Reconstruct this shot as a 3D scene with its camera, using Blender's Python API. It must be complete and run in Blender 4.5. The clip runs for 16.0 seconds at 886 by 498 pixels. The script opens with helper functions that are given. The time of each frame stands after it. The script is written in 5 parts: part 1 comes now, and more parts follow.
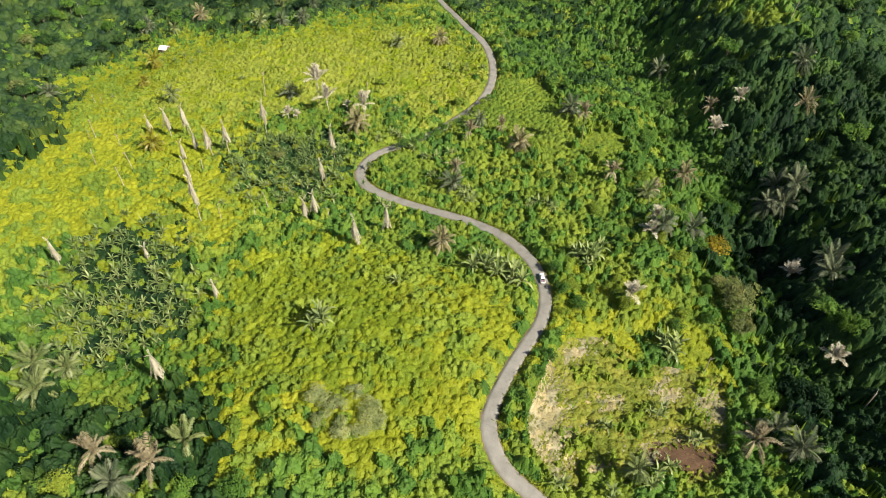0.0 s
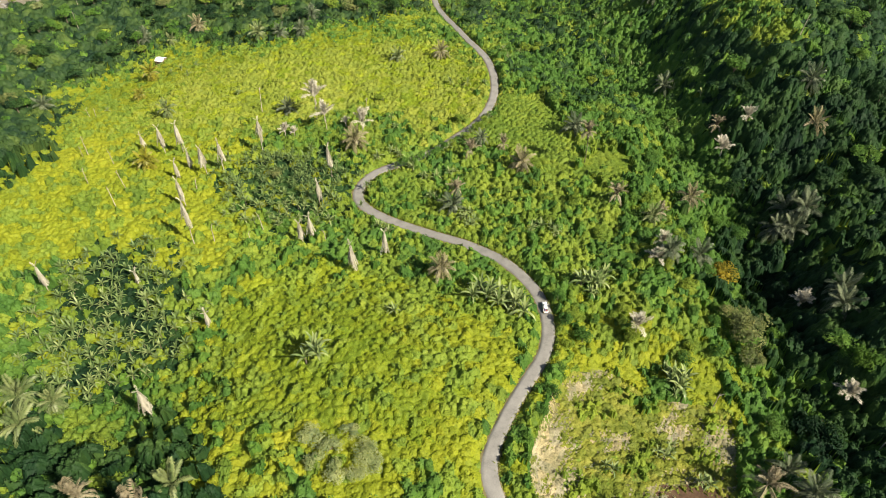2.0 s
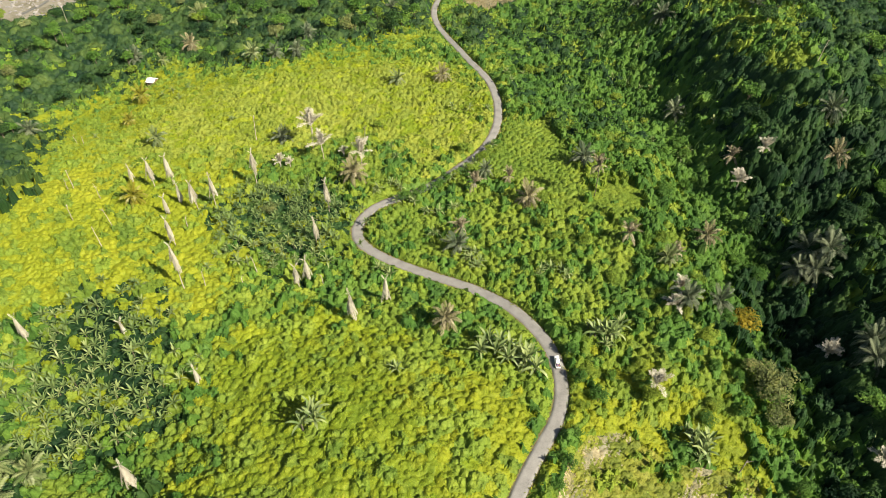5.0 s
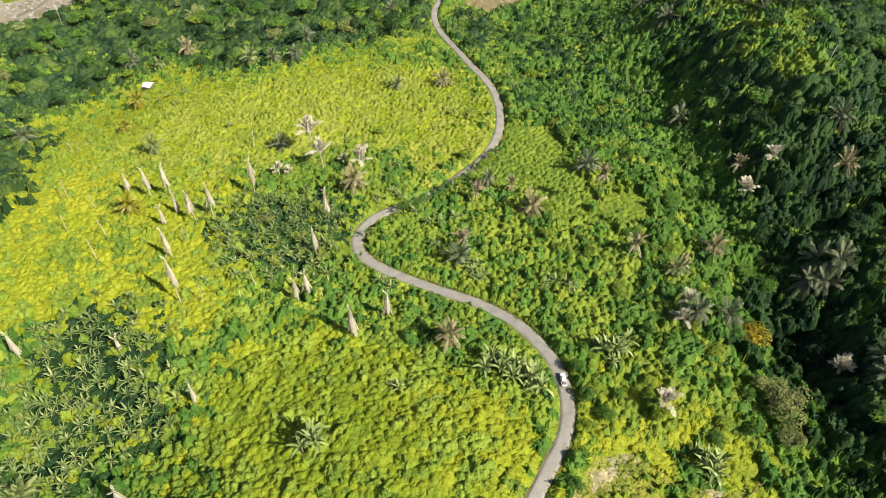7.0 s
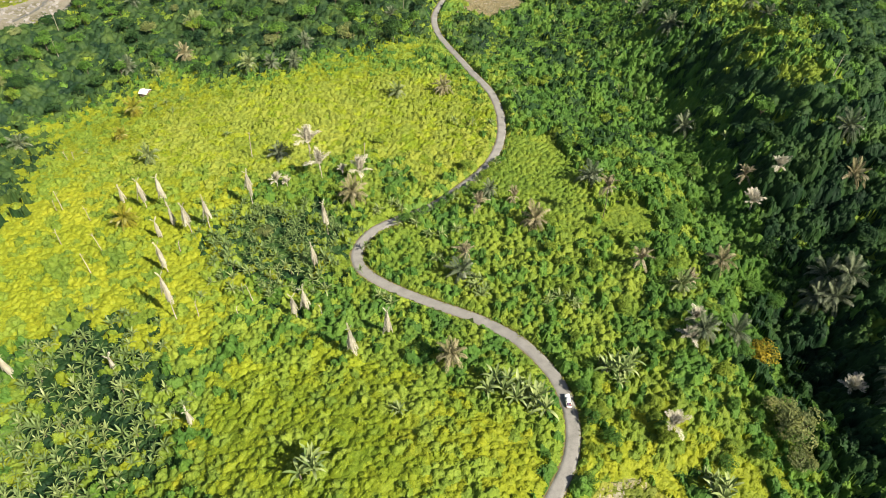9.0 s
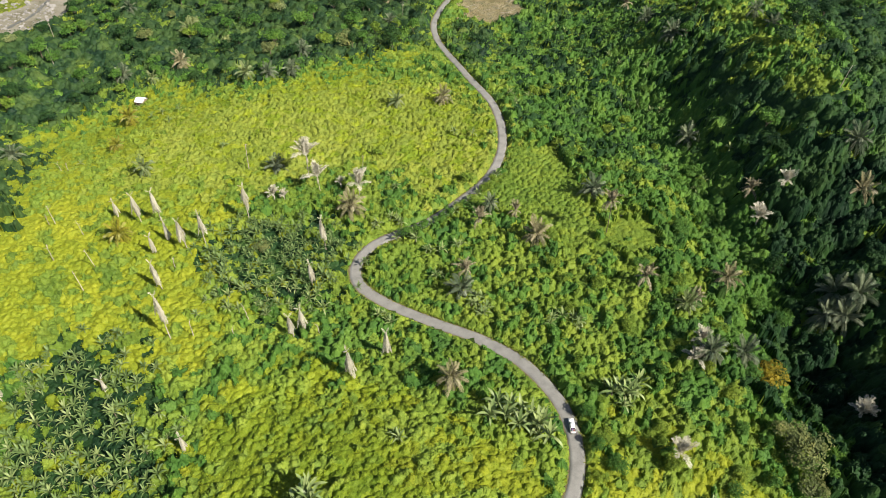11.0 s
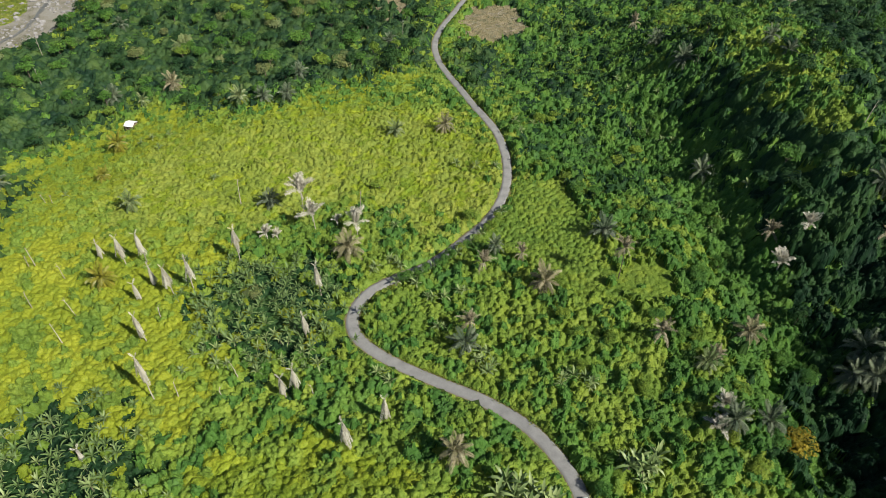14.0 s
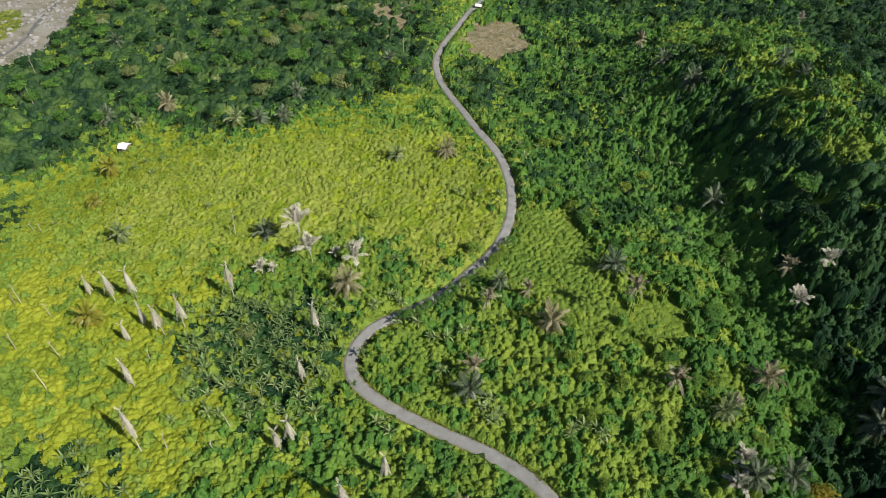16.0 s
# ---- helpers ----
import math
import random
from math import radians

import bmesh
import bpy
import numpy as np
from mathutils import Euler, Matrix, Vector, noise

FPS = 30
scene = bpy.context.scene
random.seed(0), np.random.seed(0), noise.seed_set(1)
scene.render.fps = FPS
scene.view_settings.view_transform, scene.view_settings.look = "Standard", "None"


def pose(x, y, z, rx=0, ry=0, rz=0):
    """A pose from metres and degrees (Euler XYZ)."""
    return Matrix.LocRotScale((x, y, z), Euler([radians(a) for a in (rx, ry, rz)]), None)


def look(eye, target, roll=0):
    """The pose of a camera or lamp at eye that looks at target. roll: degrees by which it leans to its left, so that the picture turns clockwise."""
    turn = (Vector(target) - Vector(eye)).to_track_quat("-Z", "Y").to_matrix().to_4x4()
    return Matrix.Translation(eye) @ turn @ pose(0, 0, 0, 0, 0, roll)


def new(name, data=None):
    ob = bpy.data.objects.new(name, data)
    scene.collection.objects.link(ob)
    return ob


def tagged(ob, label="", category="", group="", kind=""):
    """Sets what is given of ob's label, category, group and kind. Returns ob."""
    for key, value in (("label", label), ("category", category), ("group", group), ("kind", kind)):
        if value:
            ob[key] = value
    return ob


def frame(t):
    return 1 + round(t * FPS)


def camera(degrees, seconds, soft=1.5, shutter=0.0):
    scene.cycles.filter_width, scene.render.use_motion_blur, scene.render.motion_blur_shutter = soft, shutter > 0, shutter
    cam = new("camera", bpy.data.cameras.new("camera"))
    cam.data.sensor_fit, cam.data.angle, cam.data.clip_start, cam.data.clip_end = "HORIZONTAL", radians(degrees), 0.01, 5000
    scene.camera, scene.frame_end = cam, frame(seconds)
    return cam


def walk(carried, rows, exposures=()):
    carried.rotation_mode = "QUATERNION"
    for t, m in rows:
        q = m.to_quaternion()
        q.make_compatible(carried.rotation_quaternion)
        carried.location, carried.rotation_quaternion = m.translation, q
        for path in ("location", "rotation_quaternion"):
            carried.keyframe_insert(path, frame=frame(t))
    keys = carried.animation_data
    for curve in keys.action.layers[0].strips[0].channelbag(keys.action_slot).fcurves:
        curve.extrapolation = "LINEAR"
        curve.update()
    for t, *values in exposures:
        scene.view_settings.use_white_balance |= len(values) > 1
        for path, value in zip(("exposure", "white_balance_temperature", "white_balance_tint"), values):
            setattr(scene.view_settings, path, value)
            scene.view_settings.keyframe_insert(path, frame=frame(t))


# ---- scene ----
cam = camera(66.1, 16.0, soft=0.65)
METRES, EYE, TILT, LEAN, TURN = 105.0, 196.0, -45.0, 0.0, 0.0
ROWS = [
    (0.0, 0.0, 0.0, 0.0, 0.0, 0.0, -0.0),
    (0.5, 0.0017, 0.0155, 0.0176, 0.02, 0.03, -0.06),
    (1.0, 0.0024, 0.0351, 0.0406, 0.03, 0.11, -0.11),
    (1.5, 0.0033, 0.0559, 0.0636, 0.04, 0.17, -0.15),
    (2.0, 0.0029, 0.0787, 0.0887, 0.04, 0.23, -0.19),
    (2.5, 0.0021, 0.1017, 0.1139, 0.03, 0.26, -0.22),
    (3.0, -0.0019, 0.1284, 0.1436, 0.02, 0.28, -0.2),
    (3.5, -0.0068, 0.154, 0.1726, -0.02, 0.32, -0.18),
    (4.0, -0.0124, 0.1826, 0.2033, -0.08, 0.37, -0.11),
    (4.5, -0.018, 0.2056, 0.2283, -0.14, 0.41, -0.06),
    (5.0, -0.023, 0.2266, 0.2511, -0.17, 0.41, 0.03),
    (7.5, -0.0372, 0.2946, 0.3204, -0.26, 0.17, 0.19),
    (8.0, -0.0392, 0.3076, 0.3345, -0.27, 0.16, 0.21),
    (8.5, -0.0406, 0.3203, 0.3494, -0.3, 0.15, 0.22),
    (9.0, -0.0418, 0.3354, 0.3659, -0.3, 0.18, 0.23),
    (11.5, -0.0458, 0.4078, 0.446, -0.39, 0.24, 0.28),
    (12.0, -0.0473, 0.4259, 0.4664, -0.42, 0.2, 0.28),
    (12.5, -0.0484, 0.4488, 0.4923, -0.41, 0.16, 0.28),
    (13.0, -0.0504, 0.4815, 0.5283, -0.43, 0.19, 0.24),
    (13.5, -0.052, 0.5154, 0.567, -0.43, 0.25, 0.23),
    (14.0, -0.0541, 0.5541, 0.6103, -0.4, 0.31, 0.22),
    (14.5, -0.0579, 0.5912, 0.6506, -0.43, 0.4, 0.21),
    (15.0, -0.059, 0.6256, 0.6905, -0.42, 0.51, 0.23),
    (15.5, -0.0614, 0.6498, 0.7176, -0.43, 0.56, 0.27),
    (16.0, -0.0607, 0.6688, 0.7384, -0.36, 0.66, 0.27),
]
EXPOSURES = [(0.0, 1.22, 7000, 10), (4.0, 1.34, 7000, 10), (9.0, 1.42, 6900, 10), (12.0, 1.06, 6300, 10), (16.0, 0.86, 6100, 10)]
walk(cam, [(t, pose(0, 0, EYE, TILT, LEAN, TURN) @ pose(METRES * x, METRES * y, METRES * z, 90 + pitch, roll, yaw)) for t, x, y, z, yaw, pitch, roll in ROWS], EXPOSURES)

# ---- world and sun ----
SUN_HIGH, SUN_FROM = radians(43), radians(127)
world = bpy.data.worlds.new("sky")
scene.world = world
world.use_nodes = True
sky = world.node_tree.nodes.new("ShaderNodeTexSky")
sky.sky_type, sky.sun_disc = "NISHITA", False
sky.sun_elevation, sky.sun_rotation = SUN_HIGH, SUN_FROM
sky.air_density, sky.dust_density = 1.0, 1.5
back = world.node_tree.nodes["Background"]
back.inputs["Strength"].default_value = 0.05
world.node_tree.links.new(sky.outputs["Color"], back.inputs["Color"])
sun = new("sun", bpy.data.lights.new("sun", "SUN"))
sun.data.energy, sun.data.angle, sun.data.color = 5.0, radians(0.6), (1.0, 0.93, 0.8)
sun.matrix_world = look((400 * math.sin(SUN_FROM) * math.cos(SUN_HIGH), 400 * math.cos(SUN_FROM) * math.cos(SUN_HIGH), 400 * math.sin(SUN_HIGH)), (0, 0, 0))

# ---- materials ----


def material(name):
    m = bpy.data.materials.new(name)
    m.use_nodes = True
    return m, m.node_tree.nodes, m.node_tree.links, m.node_tree.nodes["Principled BSDF"]


def ramp(nodes, stops):
    r = nodes.new("ShaderNodeValToRGB")
    while len(r.color_ramp.elements) < len(stops):
        r.color_ramp.elements.new(0.5)
    for e, (p, c) in zip(r.color_ramp.elements, stops):
        e.position, e.color = p, (*c, 1)
    return r


def noise_node(nodes, links, coord, scale, detail=3.0, rough=0.6):
    n = nodes.new("ShaderNodeTexNoise")
    n.inputs["Scale"].default_value, n.inputs["Detail"].default_value, n.inputs["Roughness"].default_value = scale, detail, rough
    links.new(coord, n.inputs["Vector"])
    return n


def mixed(nodes, links, fac, a, b, blend="MIX"):
    m = nodes.new("ShaderNodeMix")
    m.data_type, m.blend_type = "RGBA", blend
    for socket, value in ((m.inputs["Factor"], fac), (m.inputs["A"], a), (m.inputs["B"], b)):
        if isinstance(value, tuple):
            socket.default_value = (*value, 1)
        elif isinstance(value, float):
            socket.default_value = value
        else:
            links.new(value, socket)
    return m.outputs["Result"]


def leafy(name, dark, mid, light, patch=0.035, gloss=0.62, through_leaf=0.36, cell=3.0, vary=0.2):
    """Foliage: patches over the slope, plant by plant variation, leaf by leaf variation; light shines through the leaves."""
    m, nodes, links, bsdf = material(name)
    place = nodes.new("ShaderNodeNewGeometry")
    big = noise_node(nodes, links, place.outputs["Position"], patch, 3.0)
    small = noise_node(nodes, links, place.outputs["Position"], 0.45, 2.0)
    a = ramp(nodes, [(0.34, dark), (0.5, mid), (0.66, light)])
    links.new(big.outputs["Fac"], a.inputs["Fac"])
    b = ramp(nodes, [(0.3, dark), (0.52, mid), (0.72, light)])
    links.new(small.outputs["Fac"], b.inputs["Fac"])
    base = mixed(nodes, links, 0.25, a.outputs["Color"], b.outputs["Color"])
    leaf = ramp(nodes, [(0.0, (0.76, 0.8, 0.79)), (0.5, (1.0, 1.0, 1.0)), (1.0, (1.17, 1.13, 1.1))])
    links.new(place.outputs["Random Per Island"], leaf.inputs["Fac"])
    colour = mixed(nodes, links, 1.0, base, leaf.outputs["Color"], "MULTIPLY")
    plants = nodes.new("ShaderNodeTexVoronoi")
    plants.voronoi_dimensions, plants.inputs["Scale"].default_value = "2D", 1.0 / cell
    links.new(place.outputs["Position"], plants.inputs["Vector"])
    pick = nodes.new("ShaderNodeSeparateColor")
    links.new(plants.outputs["Color"], pick.inputs["Color"])
    shade = ramp(nodes, [(0.0, (1 - vary, 1 - 0.75 * vary, 1 - 0.3 * vary)), (0.5, (1, 1, 1)), (1.0, (1 + vary, 1 + 0.6 * vary, 1 + 0.3 * vary))])
    links.new(pick.outputs["Red"], shade.inputs["Fac"])
    colour = mixed(nodes, links, 1.0, colour, shade.outputs["Color"], "MULTIPLY")
    fine = noise_node(nodes, links, place.outputs["Position"], 1.7, 3.0, 0.75)
    dapple = ramp(nodes, [(0.32, (0.78, 0.81, 0.8)), (0.5, (0.99, 0.99, 0.99)), (0.68, (1.2, 1.17, 1.14))])
    links.new(fine.outputs["Fac"], dapple.inputs["Fac"])
    colour = mixed(nodes, links, 1.0, colour, dapple.outputs["Color"], "MULTIPLY")
    links.new(colour, bsdf.inputs["Base Color"])
    relief = nodes.new("ShaderNodeBump")
    relief.inputs["Strength"].default_value, relief.inputs["Distance"].default_value = 0.5, 0.22
    links.new(fine.outputs["Fac"], relief.inputs["Height"])
    links.new(relief.outputs["Normal"], bsdf.inputs["Normal"])
    bsdf.inputs["Roughness"].default_value = gloss
    bsdf.inputs["Specular IOR Level"].default_value = 0.18
    glow = nodes.new("ShaderNodeBsdfTranslucent")
    links.new(colour, glow.inputs["Color"])
    mix = nodes.new("ShaderNodeMixShader")
    mix.inputs["Fac"].default_value = through_leaf
    links.new(bsdf.outputs["BSDF"], mix.inputs[1])
    links.new(glow.outputs["BSDF"], mix.inputs[2])
    links.new(mix.outputs["Shader"], nodes["Material Output"].inputs["Surface"])
    return m


def rough(name, stops, scale=1.0, fine=12.0, roughness=0.9, bump=0.4, metal=0.0, per_object=0.0):
    """A worn surface: a colour ramp over coarse and fine grain, with relief."""
    m, nodes, links, bsdf = material(name)
    coord = nodes.new("ShaderNodeTexCoord").outputs["Object"]
    big = noise_node(nodes, links, coord, scale, 4.0, 0.65)
    grain = noise_node(nodes, links, coord, fine, 4.0, 0.7)
    r = ramp(nodes, stops)
    add = nodes.new("ShaderNodeMath")
    add.operation = "MULTIPLY_ADD"
    add.inputs[1].default_value = 0.35
    links.new(grain.outputs["Fac"], add.inputs[0])
    scaled = nodes.new("ShaderNodeMath")
    scaled.operation = "MULTIPLY"
    scaled.inputs[1].default_value = 0.65
    links.new(big.outputs["Fac"], scaled.inputs[0])
    links.new(scaled.outputs[0], add.inputs[2])
    links.new(add.outputs[0], r.inputs["Fac"])
    colour = r.outputs["Color"]
    if per_object:
        info = nodes.new("ShaderNodeObjectInfo")
        vary = ramp(nodes, [(0.0, (1 - per_object,) * 3), (1.0, (1 + per_object * 0.4,) * 3)])
        links.new(info.outputs["Random"], vary.inputs["Fac"])
        colour = mixed(nodes, links, 1.0, colour, vary.outputs["Color"], "MULTIPLY")
    links.new(colour, bsdf.inputs["Base Color"])
    bsdf.inputs["Roughness"].default_value, bsdf.inputs["Metallic"].default_value = roughness, metal
    bsdf.inputs["Specular IOR Level"].default_value = 0.15
    b = nodes.new("ShaderNodeBump")
    b.inputs["Strength"].default_value, b.inputs["Distance"].default_value = bump, 0.05
    links.new(grain.outputs["Fac"], b.inputs["Height"])
    links.new(b.outputs["Normal"], bsdf.inputs["Normal"])
    return m


def frond_green(name, dark, light, per_object=0.35):
    """Palm and banana leaves: a shade for each plant, paler along some leaves."""
    m, nodes, links, bsdf = material(name)
    info = nodes.new("ShaderNodeObjectInfo")
    place = nodes.new("ShaderNodeNewGeometry")
    n = noise_node(nodes, links, place.outputs["Position"], 0.5, 3.0)
    blend = nodes.new("ShaderNodeMath")
    blend.operation = "MULTIPLY_ADD"
    blend.inputs[1].default_value = 0.55
    links.new(info.outputs["Random"], blend.inputs[0])
    half = nodes.new("ShaderNodeMath")
    half.operation = "MULTIPLY"
    half.inputs[1].default_value = 0.6
    links.new(n.outputs["Fac"], half.inputs[0])
    links.new(half.outputs[0], blend.inputs[2])
    r = ramp(nodes, [(0.15, dark), (0.85, light)])
    links.new(blend.outputs[0], r.inputs["Fac"])
    links.new(r.outputs["Color"], bsdf.inputs["Base Color"])
    bsdf.inputs["Roughness"].default_value = 0.42
    bsdf.inputs["Specular IOR Level"].default_value = 0.3
    glow = nodes.new("ShaderNodeBsdfTranslucent")
    links.new(r.outputs["Color"], glow.inputs["Color"])
    mix = nodes.new("ShaderNodeMixShader")
    mix.inputs["Fac"].default_value = 0.2
    links.new(bsdf.outputs["BSDF"], mix.inputs[1])
    links.new(glow.outputs["BSDF"], mix.inputs[2])
    links.new(mix.outputs["Shader"], nodes["Material Output"].inputs["Surface"])
    return m


def plain(name, colour, roughness=0.5, metal=0.0, coat=0.0):
    m, nodes, links, bsdf = material(name)
    coord = nodes.new("ShaderNodeTexCoord").outputs["Object"]
    n = noise_node(nodes, links, coord, 6.0, 4.0)
    r = ramp(nodes, [(0.3, tuple(c * 0.88 for c in colour)), (0.7, colour)])
    links.new(n.outputs["Fac"], r.inputs["Fac"])
    links.new(r.outputs["Color"], bsdf.inputs["Base Color"])
    bsdf.inputs["Roughness"].default_value, bsdf.inputs["Metallic"].default_value, bsdf.inputs["Coat Weight"].default_value = roughness, metal, coat
    return m


LEAF_BRIGHT = leafy("leaf_bright", (0.158, 0.210, 0.015), (0.202, 0.246, 0.018), (0.245, 0.278, 0.023), 0.022, cell=3.0, vary=0.16)
LEAF_SPRING = leafy("leaf_spring", (0.150, 0.222, 0.016), (0.198, 0.260, 0.019), (0.244, 0.292, 0.024), 0.03, cell=3.0, vary=0.2)
LEAF_GOLD = leafy("leaf_gold", (0.178, 0.236, 0.030), (0.220, 0.270, 0.038), (0.262, 0.302, 0.048), 0.022, cell=3.0, vary=0.16)
LEAF_LIME = leafy("leaf_lime", (0.112, 0.188, 0.024), (0.155, 0.228, 0.029), (0.195, 0.260, 0.035), 0.04, cell=3.5, vary=0.2)
LEAF_MID = leafy("leaf_mid", (0.050, 0.128, 0.022), (0.075, 0.164, 0.027), (0.108, 0.198, 0.033), 0.045, cell=4.5, vary=0.28)
# gully forest darker than the woods: the hillside's shade put into its green
LEAF_FOREST_SHADED = leafy("leaf_forest_shaded", (0.010, 0.034, 0.012), (0.021, 0.060, 0.017), (0.045, 0.095, 0.024), 0.04, cell=6.0, vary=0.5)
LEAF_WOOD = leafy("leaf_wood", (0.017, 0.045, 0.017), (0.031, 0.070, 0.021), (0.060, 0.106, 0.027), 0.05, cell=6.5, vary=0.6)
LEAF_YELLOW = leafy("leaf_yellow", (0.120, 0.110, 0.010), (0.215, 0.178, 0.015), (0.300, 0.240, 0.022), 0.3)
LEAF_OLIVE = leafy("leaf_olive", (0.090, 0.120, 0.038), (0.145, 0.172, 0.058), (0.195, 0.215, 0.085), 0.3)
LEAF_GREY = leafy("leaf_grey", (0.150, 0.195, 0.070), (0.220, 0.265, 0.105), (0.290, 0.330, 0.150), 0.3)
LEAF_GRASS = leafy("leaf_grass", (0.100, 0.138, 0.018), (0.160, 0.192, 0.028), (0.220, 0.236, 0.048), 0.12)
STRAW = leafy("straw", (0.145, 0.140, 0.070), (0.222, 0.206, 0.120), (0.300, 0.276, 0.188), 0.15, 0.8, 0.1)
PALM_GREEN = frond_green("palm_green", (0.05, 0.09, 0.026), (0.19, 0.225, 0.09))
PALM_DARK = frond_green("palm_dark", (0.03, 0.055, 0.028), (0.15, 0.175, 0.105))
PALM_YELLOW = frond_green("palm_yellow", (0.09, 0.11, 0.012), (0.22, 0.20, 0.025))
PALM_BROWN = frond_green("palm_brown", (0.09, 0.09, 0.038), (0.27, 0.24, 0.14))
BANANA_GREEN = frond_green("banana_green", (0.07, 0.125, 0.034), (0.225, 0.275, 0.105))
DEAD_PALE = frond_green("dead_pale", (0.262, 0.240, 0.178), (0.465, 0.442, 0.358))
DEAD_TAN = frond_green("dead_tan", (0.13, 0.113, 0.065), (0.31, 0.27, 0.175))
BARK_PALE = rough("bark_pale", [(0.3, (0.182, 0.154, 0.119)), (0.55, (0.336, 0.301, 0.252)), (0.8, (0.434, 0.399, 0.350))], 0.8, 5.0, per_object=0.3)
BARK_DARK = rough("bark_dark", [(0.3, (0.024, 0.021, 0.016)), (0.6, (0.072, 0.060, 0.044)), (0.8, (0.120, 0.104, 0.080))], 0.8, 5.0, per_object=0.3)
BARK = rough("bark", [(0.3, (0.075, 0.064, 0.045)), (0.6, (0.150, 0.128, 0.094)), (0.8, (0.225, 0.195, 0.150))], 0.8, 5.0, per_object=0.3)
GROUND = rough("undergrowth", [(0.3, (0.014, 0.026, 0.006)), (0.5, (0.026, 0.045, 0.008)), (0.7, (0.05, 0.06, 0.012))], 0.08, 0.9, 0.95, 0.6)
ROAD = rough("worn_asphalt", [(0.28, (0.108, 0.106, 0.100)), (0.46, (0.165, 0.162, 0.153)), (0.6, (0.202, 0.198, 0.187)), (0.8, (0.262, 0.255, 0.238))], 0.22, 2.5, 0.9, 0.25)
SHOULDER = rough("road_shoulder", [(0.3, (0.075, 0.064, 0.034)), (0.5, (0.128, 0.112, 0.053)), (0.7, (0.188, 0.158, 0.098))], 0.4, 4.0)
DRY_SOIL = rough("dry_clearing", [(0.25, (0.04, 0.055, 0.012)), (0.42, (0.075, 0.085, 0.025)), (0.55, (0.12, 0.11, 0.05)), (0.75, (0.2, 0.175, 0.11))], 0.1, 1.4, 0.95, 0.6)
RED_SOIL = rough("red_soil", [(0.3, (0.035, 0.024, 0.015)), (0.5, (0.07, 0.042, 0.026)), (0.75, (0.13, 0.085, 0.055))], 0.25, 2.0, 0.95, 0.6)
CUT_SOIL = rough("cut_slope_soil", [(0.3, (0.10, 0.085, 0.045)), (0.5, (0.18, 0.15, 0.085)), (0.7, (0.27, 0.23, 0.145))], 0.3, 2.0, 0.95, 0.6)
WET = rough("wet_gravel", [(0.3, (0.055, 0.055, 0.048)), (0.7, (0.13, 0.125, 0.105))], 0.2, 2.0, 0.3, 0.3)
GRAVEL = rough("river_gravel", [(0.3, (0.045, 0.055, 0.02)), (0.4, (0.1, 0.092, 0.058)), (0.5, (0.165, 0.153, 0.118)), (0.62, (0.2, 0.19, 0.16)), (0.75, (0.27, 0.255, 0.22))], 0.045, 0.8, 0.95, 0.6)
STONE = rough("river_stone", [(0.3, (0.10, 0.095, 0.088)), (0.7, (0.27, 0.26, 0.245))], 0.5, 4.0, 0.9, 0.3)
ROOF_WHITE = rough("white_sheet_roof", [(0.25, (0.510, 0.501, 0.484)), (0.55, (0.663, 0.654, 0.637)), (0.8, (0.705, 0.697, 0.680))], 0.5, 5.0, 0.5, 0.1)
BOARD = rough("hut_board", [(0.3, (0.12, 0.085, 0.055)), (0.7, (0.26, 0.2, 0.14))], 0.8, 8.0)
CAR_WHITE = plain("car_white", (0.80, 0.80, 0.79), 0.25, 0.0, 0.6)
CAR_GLASS = plain("car_glass", (0.015, 0.018, 0.02), 0.08)
RUBBER = plain("rubber", (0.02, 0.02, 0.02), 0.85)
STEEL = plain("steel", (0.4, 0.4, 0.4), 0.4, 0.9)
BED_GREY = plain("bed_liner", (0.16, 0.16, 0.17), 0.7)
SACK_VIOLET = plain("sack_violet", (0.16, 0.09, 0.2), 0.8)
SACK_RED = plain("sack_red", (0.35, 0.1, 0.09), 0.8)
LAMP_RED = plain("lamp_red", (0.4, 0.02, 0.02), 0.3)
LAMP_CLEAR = plain("lamp_clear", (0.7, 0.7, 0.66), 0.15)

# ---- the lie of the land ----
COARSE = [-0.9, 1.0, 4.3, 0.1, -6.2, -4.1, 2.4, 3.0, 3.6, 3.8, -1.4, -1.5, 4.3, 1.9, -8.1, 1.2, 3.8, -1.2, -5.7, 4.4, 5.5, 1.9, 1.0, -0.9, -3.3, -2.4, 1.0, 2.4, 1.4, 0.1]
HILLS = [(184, 348, 40, 25), (205, 440, 60, 19), (128, 380, 34, -13), (-8, 145, 42, 11), (85, 138, 32, -11), (-250, 415, 60, -20), (140, 228, 30, -14), (55, 520, 50, -14), (-90, 100, 40, 8)]

